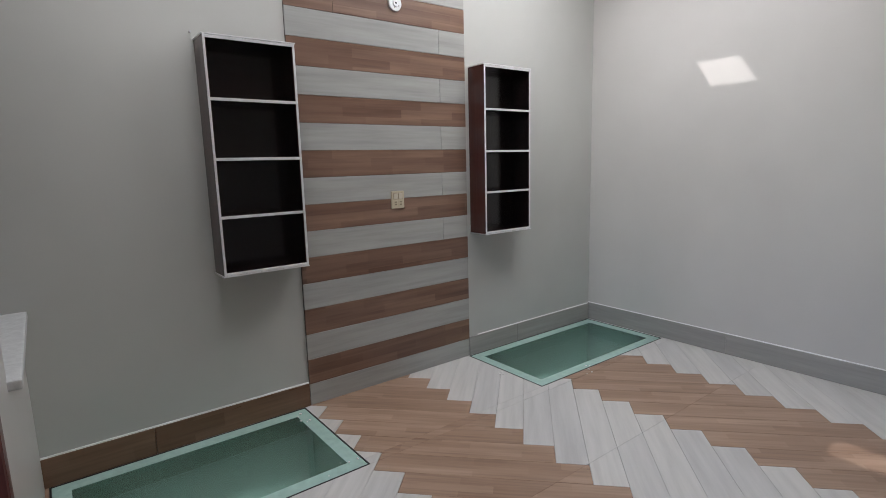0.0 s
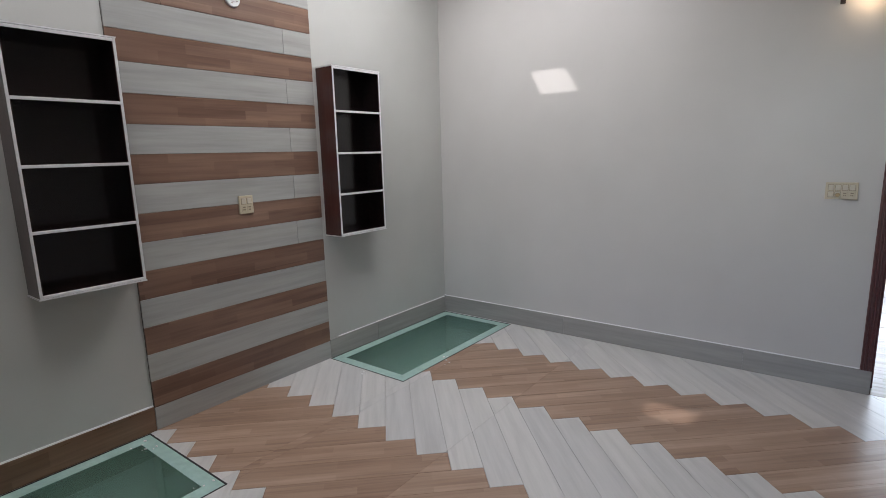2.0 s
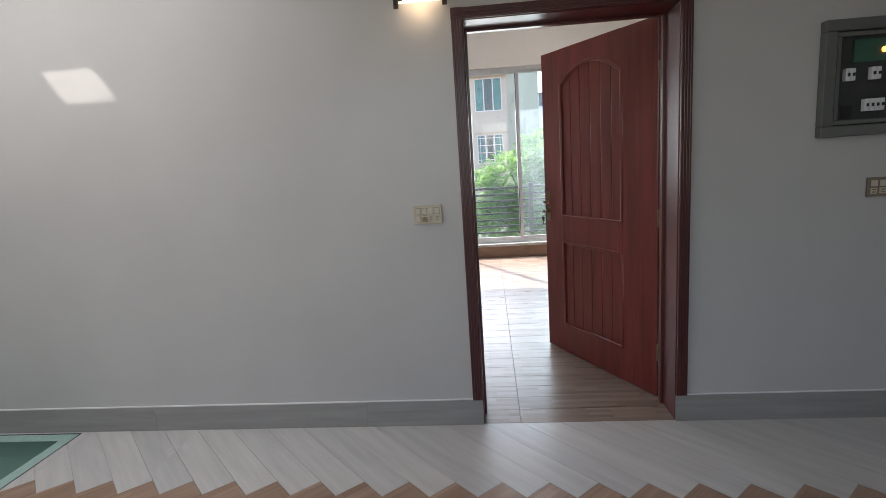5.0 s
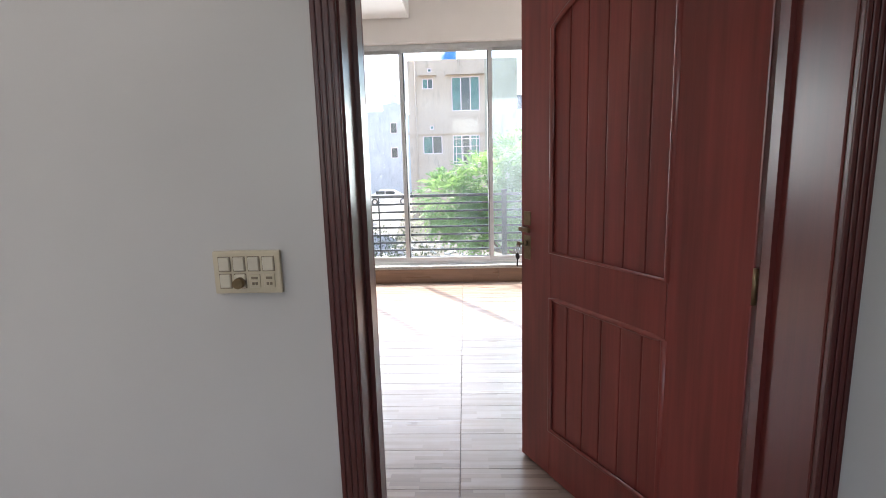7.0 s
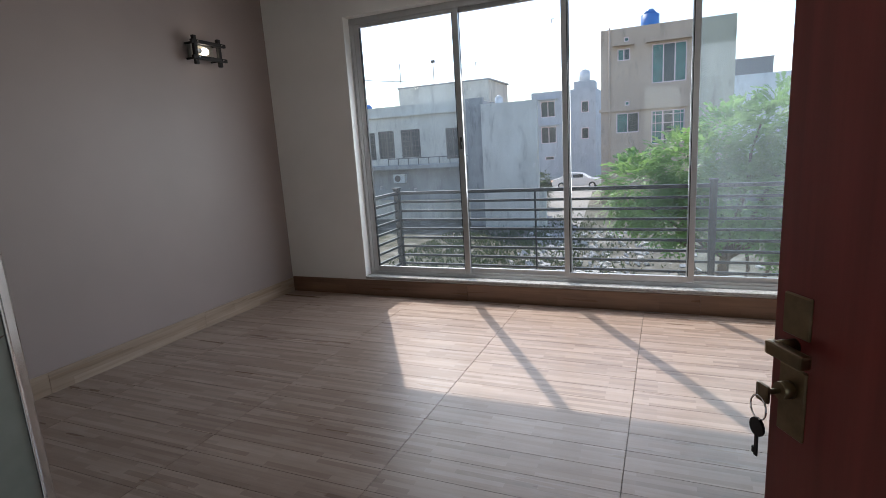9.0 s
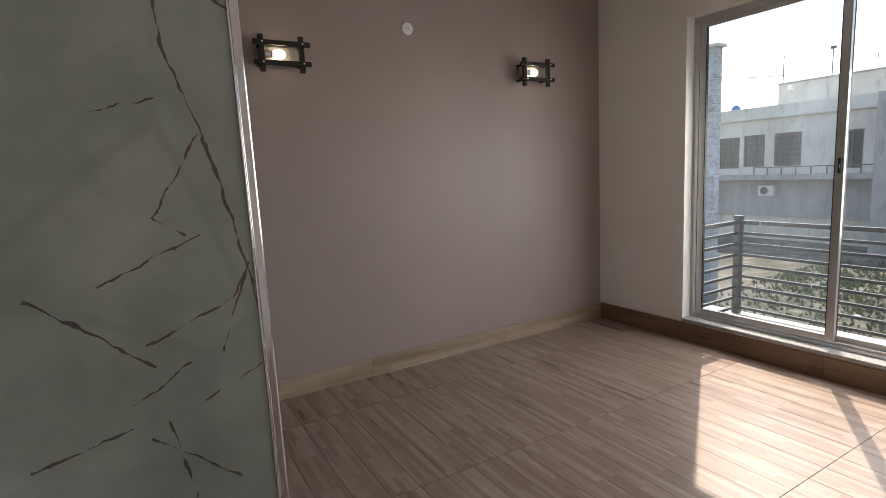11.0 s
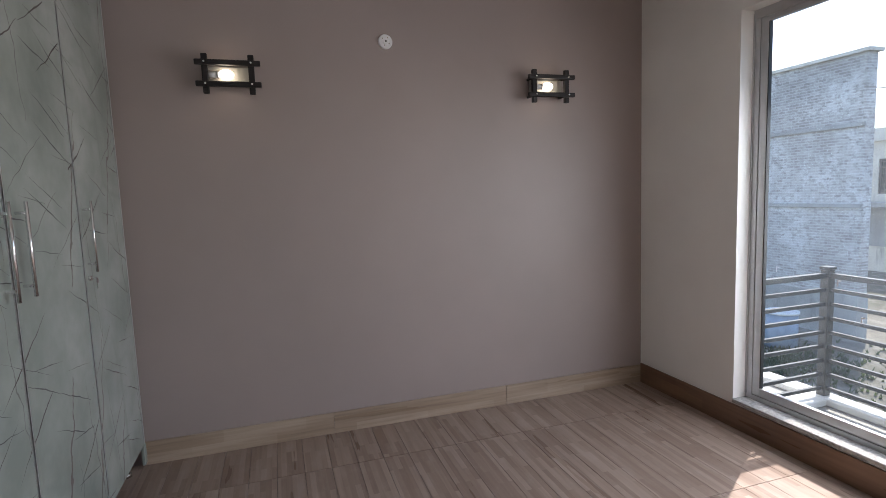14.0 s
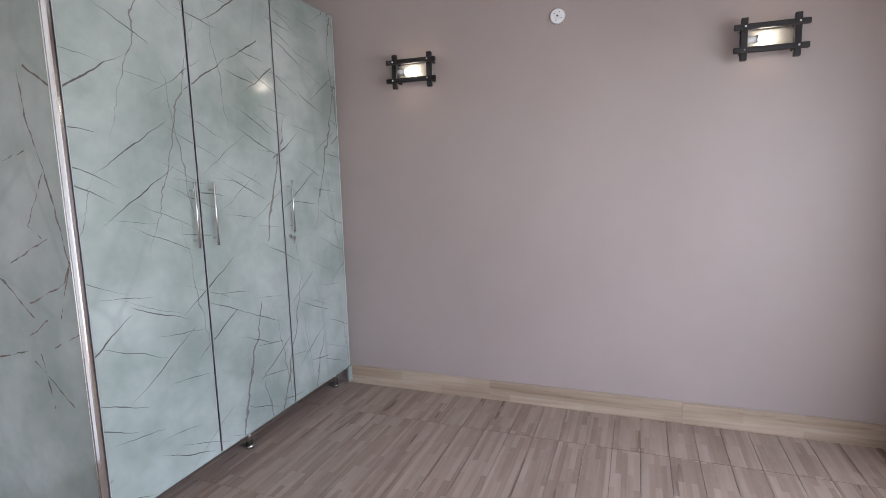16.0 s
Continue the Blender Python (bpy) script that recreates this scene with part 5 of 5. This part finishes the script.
# three-storey beige house
hd = house("house", "three-storey beige house with white framed windows", M_BEIGE, -3.75, 1.78, 38, 11, 8.1,
           [(-2.72, -1.92, 6.1, 6.85), (-0.62, 1.42, 4.5, 6.9, 3), (-2.78, -1.36, 1.5, 2.8, 2), (-0.6, 1.38, 0.65, 2.8, 3, 4), (-2.32, -2.0, 7.25, 7.55, 1), (-2.26, -1.95, 3.25, 3.55, 1)], M_WINTEAL, M_WINFRAME)
part("plain_bay", box((1.78, 38.1, G), (4.1, 49, 8.1)), M_OLIVE, hd, "plain olive side bay")
part("window_shade", boxes(((-2.95, 37.55, 7.0), (-1.7, 38, 7.08)), ((-0.95, 37.55, 7.0), (1.75, 38, 7.1))), M_BEIGE, hd)
part("string_course", box((-3.85, 37.85, 2.92), (1.8, 38, 3.1)), M_BEIGE, hd)
part("drain_pipe", cyl((-3.2, 37.92, G), (-3.2, 37.92, 8.2), 0.06), M_BEIGE, hd)
tank(-0.85, 41, 7.3, 0.62, 2.3, M_TANK, "bright blue water tank on the beige house")
house("house", "far pale white house", M_WHITEHOUSE, 3.3, 12.5, 60, 8, 6.3, [(4.4, 5.6, 3.2, 4.6)], M_WINDARK, M_WINFRAME)
dt = empty("roof_cabin", "dark sheet-metal cabin on a far roof", "cabin", pose(8.0, 62, 5.4))
part("cabin_wall", box((-1.6, -1, 0), (1.6, 1, 2.4), 0.03), M_DARKTANK, dt)
part("cabin_roof", box((-1.7, -1.1, 2.4), (1.7, 1.1, 2.5), 0.02), M_DARKTANK, dt)

# old brick building close to the balcony
hbk = empty("house", "old patchy brick building side", "house", pose(0, 0, 0))
part("brick_wall", boxes(((-22, 18, -1.9), (-10.6, 18.4, 5.1)), ((-17.0, 18.4, -1.9), (-16.6, 27, 5.1))), M_BRICK, hbk)
part("plaster_base", boxes(((-22, 17.95, G), (-10.55, 18.4, -1.9)), ((-17.0, 18.4, G), (-16.55, 27, -1.9))), M_GREYA, hbk, "grey plaster base")
for bz in (0.77, 3.1):
    part("band", box((-22, 17.93, bz - 0.06), (-10.56, 18.0, bz + 0.06), 0.01), M_GREYA, hbk, "grey concrete band")
part("coping", box((-22, 17.9, 5.1), (-10.5, 18.5, 5.2)), M_GREYB, hbk)

# hanging wire
wire = empty("cable", "thin dark cable hanging across the view", "cable", pose(0, 0, 0))
bm = bmesh.new()
wp = [Vector((-14.5 - 1.2 * f, 14.9 + 19.0 * f, 5.05 + 0.8 * f - 1.3 * f * (1 - f))) for f in [i / 20 for i in range(21)]]
for p, q in zip(wp, wp[1:]):
    add_cyl(bm, p, q, 0.02, seg=5)
part("strand", bm, M_BLACK, wire)
for x, y in ((-14.5, 14.9),):
    pl = empty("utility_pole", "grey concrete utility pole", "pole", pose(x, y, G))
    part("shaft", cyl((0, 0, 0), (0, 0, 8), 0.16, 0.1), M_CONCRETE, pl)
    part("cross_arm", box((-0.7, -0.05, 7.2), (0.7, 0.05, 7.32)), M_DARKTANK, pl)

# ---- plants ----


def leaf_cloud(rng, lumps, count, leaflets, size):
    """Sprays of small pointed leaflets on the shells of several lumps."""
    verts, faces = [], []
    total = sum(l[3] for l in lumps)
    for cx, cy, cz, wgt, rx, ry, rz in lumps:
        for _ in range(int(count * wgt / total)):
            d = Vector((rng.gauss(0, 1), rng.gauss(0, 1), rng.gauss(0, 1))).normalized()
            r = 0.45 + 0.6 * rng.random() ** 0.6
            base = Vector((cx + d.x * rx * r, cy + d.y * ry * r, cz + d.z * rz * r))
            out = (d + Vector((rng.uniform(-.6, .6), rng.uniform(-.6, .6), rng.uniform(-.5, .35)))).normalized()
            side = out.cross(Vector((rng.uniform(-.3, .3), rng.uniform(-.3, .3), 1))).normalized()
            up = side.cross(out)
            ln = size * rng.uniform(0.8, 1.5)
            for k in range(leaflets):
                f = (k + 0.5) / leaflets
                sg = 1 if k % 2 else -1
                p = base + out * ln * f - Vector((0, 0, 1)) * ln * 0.35 * f * f
                t = (side * sg + out * 0.55 - up * rng.uniform(0.0, 0.5)).normalized()
                a = size * rng.uniform(0.34, 0.5)
                b = (out * 0.9 - side * sg * 0.3).normalized() * a * 0.22
                i = len(verts)
                verts += [p, p + t * a * 0.5 + b, p + t * a, p + t * a * 0.5 - b]
                faces.append((i, i + 1, i + 2, i + 3))
    return verts, faces


def cloud_part(name, data, mat, parent):
    me = bpy.data.meshes.new(name)
    me.from_pydata(*[data[0], [], data[1]])
    me.materials.append(mat)
    ob = new(name, me)
    ob.parent = parent
    return ob


def limb(bm, p, q, r0, r1, k=5, wob=0.08, rng=random):
    pts = [Vector(p).lerp(Vector(q), i / k) + Vector((rng.uniform(-wob, wob), rng.uniform(-wob, wob), 0)) * (0 < i < k) for i in range(k + 1)]
    for i in range(k):
        add_cyl(bm, pts[i], pts[i + 1] + (pts[i + 1] - pts[i]) * 0.05, r0 + (r1 - r0) * i / k, r0 + (r1 - r0) * (i + 1) / k, 8)


rng = random.Random(7)
tree = empty("tree", "leafy green street tree with feathery sprays", "tree", pose(1.6, 13.4, G))
bm = bmesh.new()
limb(bm, (0, 0, 0), (0.05, 0.0, 1.9), 0.15, 0.11, rng=rng)
part("trunk", bm, M_BARK, tree)
for tip in ((-1.9, -0.3, 3.1), (-0.8, 0.5, 4.0), (0.5, -0.4, 4.6), (1.4, 0.3, 4.3), (2.0, -0.3, 3.2), (-1.2, -0.6, 2.3)):
    bm = bmesh.new()
    limb(bm, (0.05, 0, 1.75), tip, 0.075, 0.018, rng=rng)
    part("limb", bm, M_BARK, tree)
LUMPS = [(-1.75, 0, 3.35, 1.2, 0.85, 0.9, 0.75), (-0.75, 0, 3.85, 1.2, 0.95, 1.0, 0.7), (0.2, 0.2, 4.3, 1.2, 0.9, 1.0, 0.8), (1.0, 0, 4.6, 1.0, 0.8, 0.9, 0.75), (1.9, 0.1, 3.7, 1.4, 1.1, 1.1, 1.0), (0.3, -0.4, 3.1, 1.5, 1.3, 1.0, 0.7), (-1.1, -0.3, 2.65, 0.5, 0.6, 0.7, 0.45), (1.3, -0.4, 2.45, 0.8, 0.9, 0.8, 0.55)]
cloud_part("crown", leaf_cloud(rng, LUMPS, 3000, 12, 0.29), M_LEAF, tree)
for sx, sy, tx in ((0.35, 0.2, 1.3), (-0.2, -0.15, -0.9), (0.15, -0.25, 0.5)):
    bm = bmesh.new()
    limb(bm, (sx, sy, 0), (tx, sy * 2, 2.6), 0.05, 0.025, rng=rng)
    part("stem", bm, M_BARK, tree)
bush = empty("bush", "dark green upright bush against the wall", "bush", pose(-7.45, 36.0, G))
cloud_part("crown", leaf_cloud(rng, [(0, 0, 0.9, 1, 0.55, 0.5, 0.9), (0.1, 0, 1.7, 0.5, 0.35, 0.35, 0.6)], 420, 8, 0.3), M_BUSH, bush)
part("stem", cyl((0, 0, 0), (0, 0, 1.2), 0.05, 0.03, 8), M_BARK, bush)
wv, wf = [], []
for cx, cy, sx, sy, n in ((-10.5, 14.5, 2.2, 1.6, 900), (-5.5, 22, 3.5, 9, 2300), (-9, 22, 2.2, 5, 900), (-2.5, 18, 3.0, 8, 700)):
    for _ in range(n):
        x, y = rng.gauss(cx, sx * 0.5), rng.gauss(cy, sy * 0.5)
        if x < -10.4 and y > 17.6 or -10.0 < x < -5.8 and y > 27.5:
            continue
        for k in range(4):
            a, s = rng.uniform(0, 6.28), rng.uniform(0.05, 0.26) * (0.5 + 0.5 * math.sin(x * 1.9 + 2.1 * math.sin(y * 0.8)) ** 2)
            i = len(wv)
            wv += [Vector((x - 0.03 * math.sin(a), y + 0.03 * math.cos(a), G)), Vector((x + 0.03 * math.sin(a), y - 0.03 * math.cos(a), G)), Vector((x + s * 0.8 * math.cos(a), y + s * 0.8 * math.sin(a), G + s))]
            wf.append((i, i + 1, i + 2))
me = bpy.data.meshes.new("weeds")
me.from_pydata(wv, [], wf)
me.materials.append(M_BUSH)
tagged(new("weeds", me), "patchy low green weeds on the dry plot", "weeds", kind="stuff")
bm = bmesh.new()
for _ in range(420):
    x, y, s = rng.gauss(-2.2, 1.7), rng.gauss(20.5, 3.6), rng.uniform(0.04, 0.17)
    if y > 27:
        continue
    g = bmesh.ops.create_cube(bm, size=1.0, matrix=pose(x, y, G + s * 0.25, rng.uniform(0, 40), rng.uniform(0, 40), rng.uniform(0, 90)) @ Matrix.Diagonal((s * 1.6, s, s * 0.7, 1)))
    for v in g["verts"]:
        v.co += Vector((rng.uniform(-1, 1), rng.uniform(-1, 1), rng.uniform(-1, 1))) * s * 0.12
tagged(mesh_object("rubble", bm, M_RUBBLE), "pale broken bricks and rubble on the plot", "rubble", kind="stuff")
drum = empty("plastic_drum", "faded blue plastic drum on the weedy ground", "drum", pose(-11.0, 15.6, G))
part("body", cyl((0, 0, 0), (0, 0, 1.0), 0.42, 0.40, 18), M_DRUM, drum)
part("rim", cyl((0, 0, 1.0), (0, 0, 1.06), 0.44, 0.44, 18), M_WHITEPLASTIC, drum)

# ---- parked car ----


def extrude_profile(pts, w, inset=0.0):
    """Side profile in x, z extruded across y, narrowed at the top by inset."""
    bm = bmesh.new()
    zmax, zmin = max(p[1] for p in pts), min(p[1] for p in pts)
    rows = []
    for sg in (-1, 1):
        rows.append([bm.verts.new((x, sg * (w / 2 - inset * max(0, (z - zmin) / (zmax - zmin))), z)) for x, z in pts])
    a, b = rows
    bm.faces.new(a)
    bm.faces.new(b[::-1])
    for i in range(len(pts)):
        j = (i + 1) % len(pts)
        bm.faces.new((a[j], a[i], b[i], b[j]))
    bmesh.ops.recalc_face_normals(bm, faces=bm.faces)
    return bm


car = empty("car", "white saloon car parked side-on in the street", "car", pose(-7.1, 50.0, G + 0.02))
body = part("body", extrude_profile([(-2.25, 0.28), (2.2, 0.28), (2.25, 0.6), (2.05, 0.82), (1.2, 0.92), (-1.5, 0.98), (-2.2, 0.9), (-2.3, 0.6)], 1.7, 0.08), M_CARWHITE, car)
bevel_mod(body, 0.06, 3)
cab = part("cabin", extrude_profile([(-1.75, 0.95), (1.15, 0.9), (0.35, 1.38), (-0.2, 1.45), (-0.9, 1.43)], 1.6, 0.18), M_CARWHITE, car)
bevel_mod(cab, 0.05, 2)
for sg in (-1, 1):
    part("side_window", boxes(((-1.25, sg * 0.735 - 0.03, 1.0), (-0.42, sg * 0.735 + 0.03, 1.32)), ((-0.34, sg * 0.735 - 0.03, 1.0), (0.55, sg * 0.735 + 0.03, 1.3)), bevel=0.01), M_WINDARK, car)
for x in (-1.4, 1.35):
    for sg in (-1, 1):
        wh = part("wheel", cyl((x, sg * 0.62, 0.31), (x, sg * 0.88, 0.31), 0.31, seg=24), M_TYRE, car)
        part("rim", cyl((x, sg * 0.88, 0.31), (x, sg * 0.895, 0.31), 0.2, 0.18, 20), M_CHROME, wh)
for x, nm in ((-2.27, "tail_light"), (2.2, "headlight")):
    for sg in (-1, 1):
        part(nm, box((x - 0.06, sg * 0.66 - 0.12, 0.66), (x + 0.06, sg * 0.66 + 0.12, 0.8), 0.02), M_CHROME if x > 0 else M_ORANGE, car)
bike = empty("motorcycle", "dark motorcycle parked beside the car", "motorcycle", pose(-10.4, 50.6, G + 0.02))
for x in (-0.6, 0.6):
    part("wheel", cyl((x, -0.05, 0.3), (x, 0.05, 0.3), 0.3, seg=20), M_TYRE, bike)
part("frame", boxes(((-0.6, -0.1, 0.4), (0.6, 0.1, 0.6)), ((-0.5, -0.14, 0.65), (0.15, 0.14, 0.8)), ((0.1, -0.15, 0.6), (0.5, 0.15, 0.9)), ((0.5, -0.3, 0.98), (0.56, 0.3, 1.03)), bevel=0.03), M_DARKTANK, bike)

# ---- plank tiles, last ----


def clip(poly, a, b, c):
    """The part of a convex polygon where a x + b y <= c."""
    out = []
    for i, p in enumerate(poly):
        q = poly[(i + 1) % len(poly)]
        dp, dq = a * p[0] + b * p[1] - c, a * q[0] + b * q[1] - c
        if dp <= 0:
            out.append(p)
        if (dp < 0 < dq) or (dq < 0 < dp):
            f = dp / (dp - dq)
            out.append((p[0] + (q[0] - p[0]) * f, p[1] + (q[1] - p[1]) * f))
    return out


def area(poly):
    return abs(sum(p[0] * q[1] - q[0] * p[1] for p, q in zip(poly, poly[1:] + poly[:1]))) / 2 if len(poly) > 2 else 0


def minus_rect(poly, x0, x1, y0, y1):
    out = []
    for a, b, c in ((1, 0, x0), (-1, 0, -x1), (0, 1, y0), (0, -1, -y1)):
        piece = clip(poly, a, b, c)
        if area(piece) > 1e-4:
            out.append(piece)
        poly = clip(poly, -a, -b, -c)
        if area(poly) < 1e-4:
            break
    return out


PW, PL, GAP = 0.1502, 0.983, 0.0014
R2 = math.sqrt(0.5)
PIV, SKEW = Vector((-1.0, -0.51)), radians(-1.3)
whole_cache = {}


def plank_piece(parent, mat, poly, m2, angle, full, thick=0.009):
    """One plank; poly in world x, y; m2 is the plank's own corner and angle its direction."""
    inv = Matrix.Rotation(-angle, 2)
    loc = [inv @ (Vector(p) - m2) for p in poly]
    key = (mat.name, full)
    if full and key in whole_cache:
        me = whole_cache[key]
    else:
        bm = bmesh.new()
        lo = [bm.verts.new((v.x, v.y, -thick)) for v in loc]
        k = len(loc)
        ctr = sum(loc, Vector((0, 0))) / k
        md = [bm.verts.new((v.x, v.y, -0.0012)) for v in loc]
        up = [bm.verts.new((*(v + (ctr - v).normalized() * 0.0012), 0.0)) for v in loc]
        bm.faces.new(up)
        for r0, r1 in ((lo, md), (md, up)):
            for i in range(k):
                bm.faces.new((r0[i], r0[(i + 1) % k], r1[(i + 1) % k], r1[i]))
        bmesh.ops.recalc_face_normals(bm, faces=bm.faces)
        if bm.faces[0].normal.z < 0:
            bmesh.ops.reverse_faces(bm, faces=bm.faces)
        me = bpy.data.meshes.new("plank")
        bm.to_mesh(me)
        bm.free()
        me.materials.append(mat)
        if full:
            whole_cache[key] = me
    ob = new("plank", me)
    ob.parent = parent
    ob.matrix_local = Matrix.Translation((m2.x, m2.y, 0)) @ Matrix.Rotation(angle, 4, "Z")


rest = {}


def lay(parent, mat, corner, angle, bounds, holes=()):
    ux = Vector((math.cos(angle), math.sin(angle)))
    uy = Vector((-ux.y, ux.x))
    g = GAP / 2
    poly = [tuple(corner + ux * a + uy * b) for a, b in ((g, g), (PL - g, g), (PL - g, PW - g), (g, PW - g))]
    x0, x1, y0, y1 = bounds
    before = area(poly)
    for a, b, c in ((-1, 0, -x0), (1, 0, x1), (0, -1, -y0), (0, 1, y1)):
        poly = clip(poly, a, b, c)
    pieces = [poly] if area(poly) > 3e-4 else []
    for h in holes:
        pieces = [q for p in pieces for q in minus_rect(p, *h)]
    for p in pieces:
        plank_piece(parent, mat, p, corner, angle, abs(area(p) - before) < 1e-6)


HB = (FX + 0.002, 3.3, -5.0, -0.0015)
HOLES = [(x0 - 0.004, x1 + 0.004, y0 - 0.004, y1 + 0.004) for x0, x1, y0, y1 in GLASS] + [(FX, -1.66, -7.0, LY)]
turn = Matrix.Rotation(SKEW, 2)
for band in range(-1, 4):
    yT = -0.503 - band * PL * math.sqrt(2)
    for k in range(-12, 34):
        tip = Vector((-2.257 + k * PW * math.sqrt(2), yT))
        low = tip + Vector((R2, -R2)) * PW - Vector((R2, R2)) * PL
        c1 = PIV + turn @ (low - PIV)
        lay(hall_floor, M_OAK, c1, radians(45) + SKEW, HB, HOLES)
        # pale plank below: its upper end lies on the lower saw-tooth
        d = low + Vector((R2, -R2)) * PL + Vector((R2, R2)) * 0.0
        c2 = PIV + turn @ (d - PIV)
        # direction from the lower end up to the left; width to the upper right is local -y
        c3 = c2 + Vector((math.cos(radians(45) + SKEW), math.sin(radians(45) + SKEW))) * PW
        lay(hall_floor, M_PALE, c3, radians(135) + SKEW, HB, HOLES)

RB = (BX + 0.002, 2.048, 0.0005, WY - 0.002)
PL, PW, GAP = 0.997, 0.1525, 0.0022
for j in range(31):
    for i in range(-4, 2):
        lay(room_floor, M_BEDOAK, Vector((0.197 + i * PL, j * PW)), 0.0, RB)

# tiled panel on the feature wall
panel = structure("wall_panel", box((FX, -2.612, 0.0), (FX + 0.004, -1.386, HALL_TOP)), M_GROUT, "striped brown and grey plank tile wall panel", "wall panel")
z = 0.0
tops = [0.128 + i * 0.1496 for i in range(20)]
for i, z1 in enumerate(tops):
    z1 = min(z1, HALL_TOP)
    brown = i % 2 == 1
    cuts = [-2.612, -1.386] if brown and i != 13 else ([-2.612, -1.60, -1.386] if i % 4 in (0, 2) and 6 <= i <= 14 else [-2.612, -1.386])
    if i == 15:
        cuts = [-2.612, -2.33, -1.386]
    for ya, yb in zip(cuts, cuts[1:]):
        L, Hh = yb - ya - 0.002, z1 - z - 0.002
        bm = box((0, 0, 0), (L, Hh, 0.008), 0.0008)
        ob = part("tile", bm, M_WALLOAK if brown else M_GREYTILE, panel)
        # local x along +y, local y up, local z out of the wall
        ob.matrix_local = Matrix(((0, 0, 1, FX + 0.004), (1, 0, 0, ya + 0.001), (0, 1, 0, z + 0.001), (0, 0, 0, 1)))
    z = z1
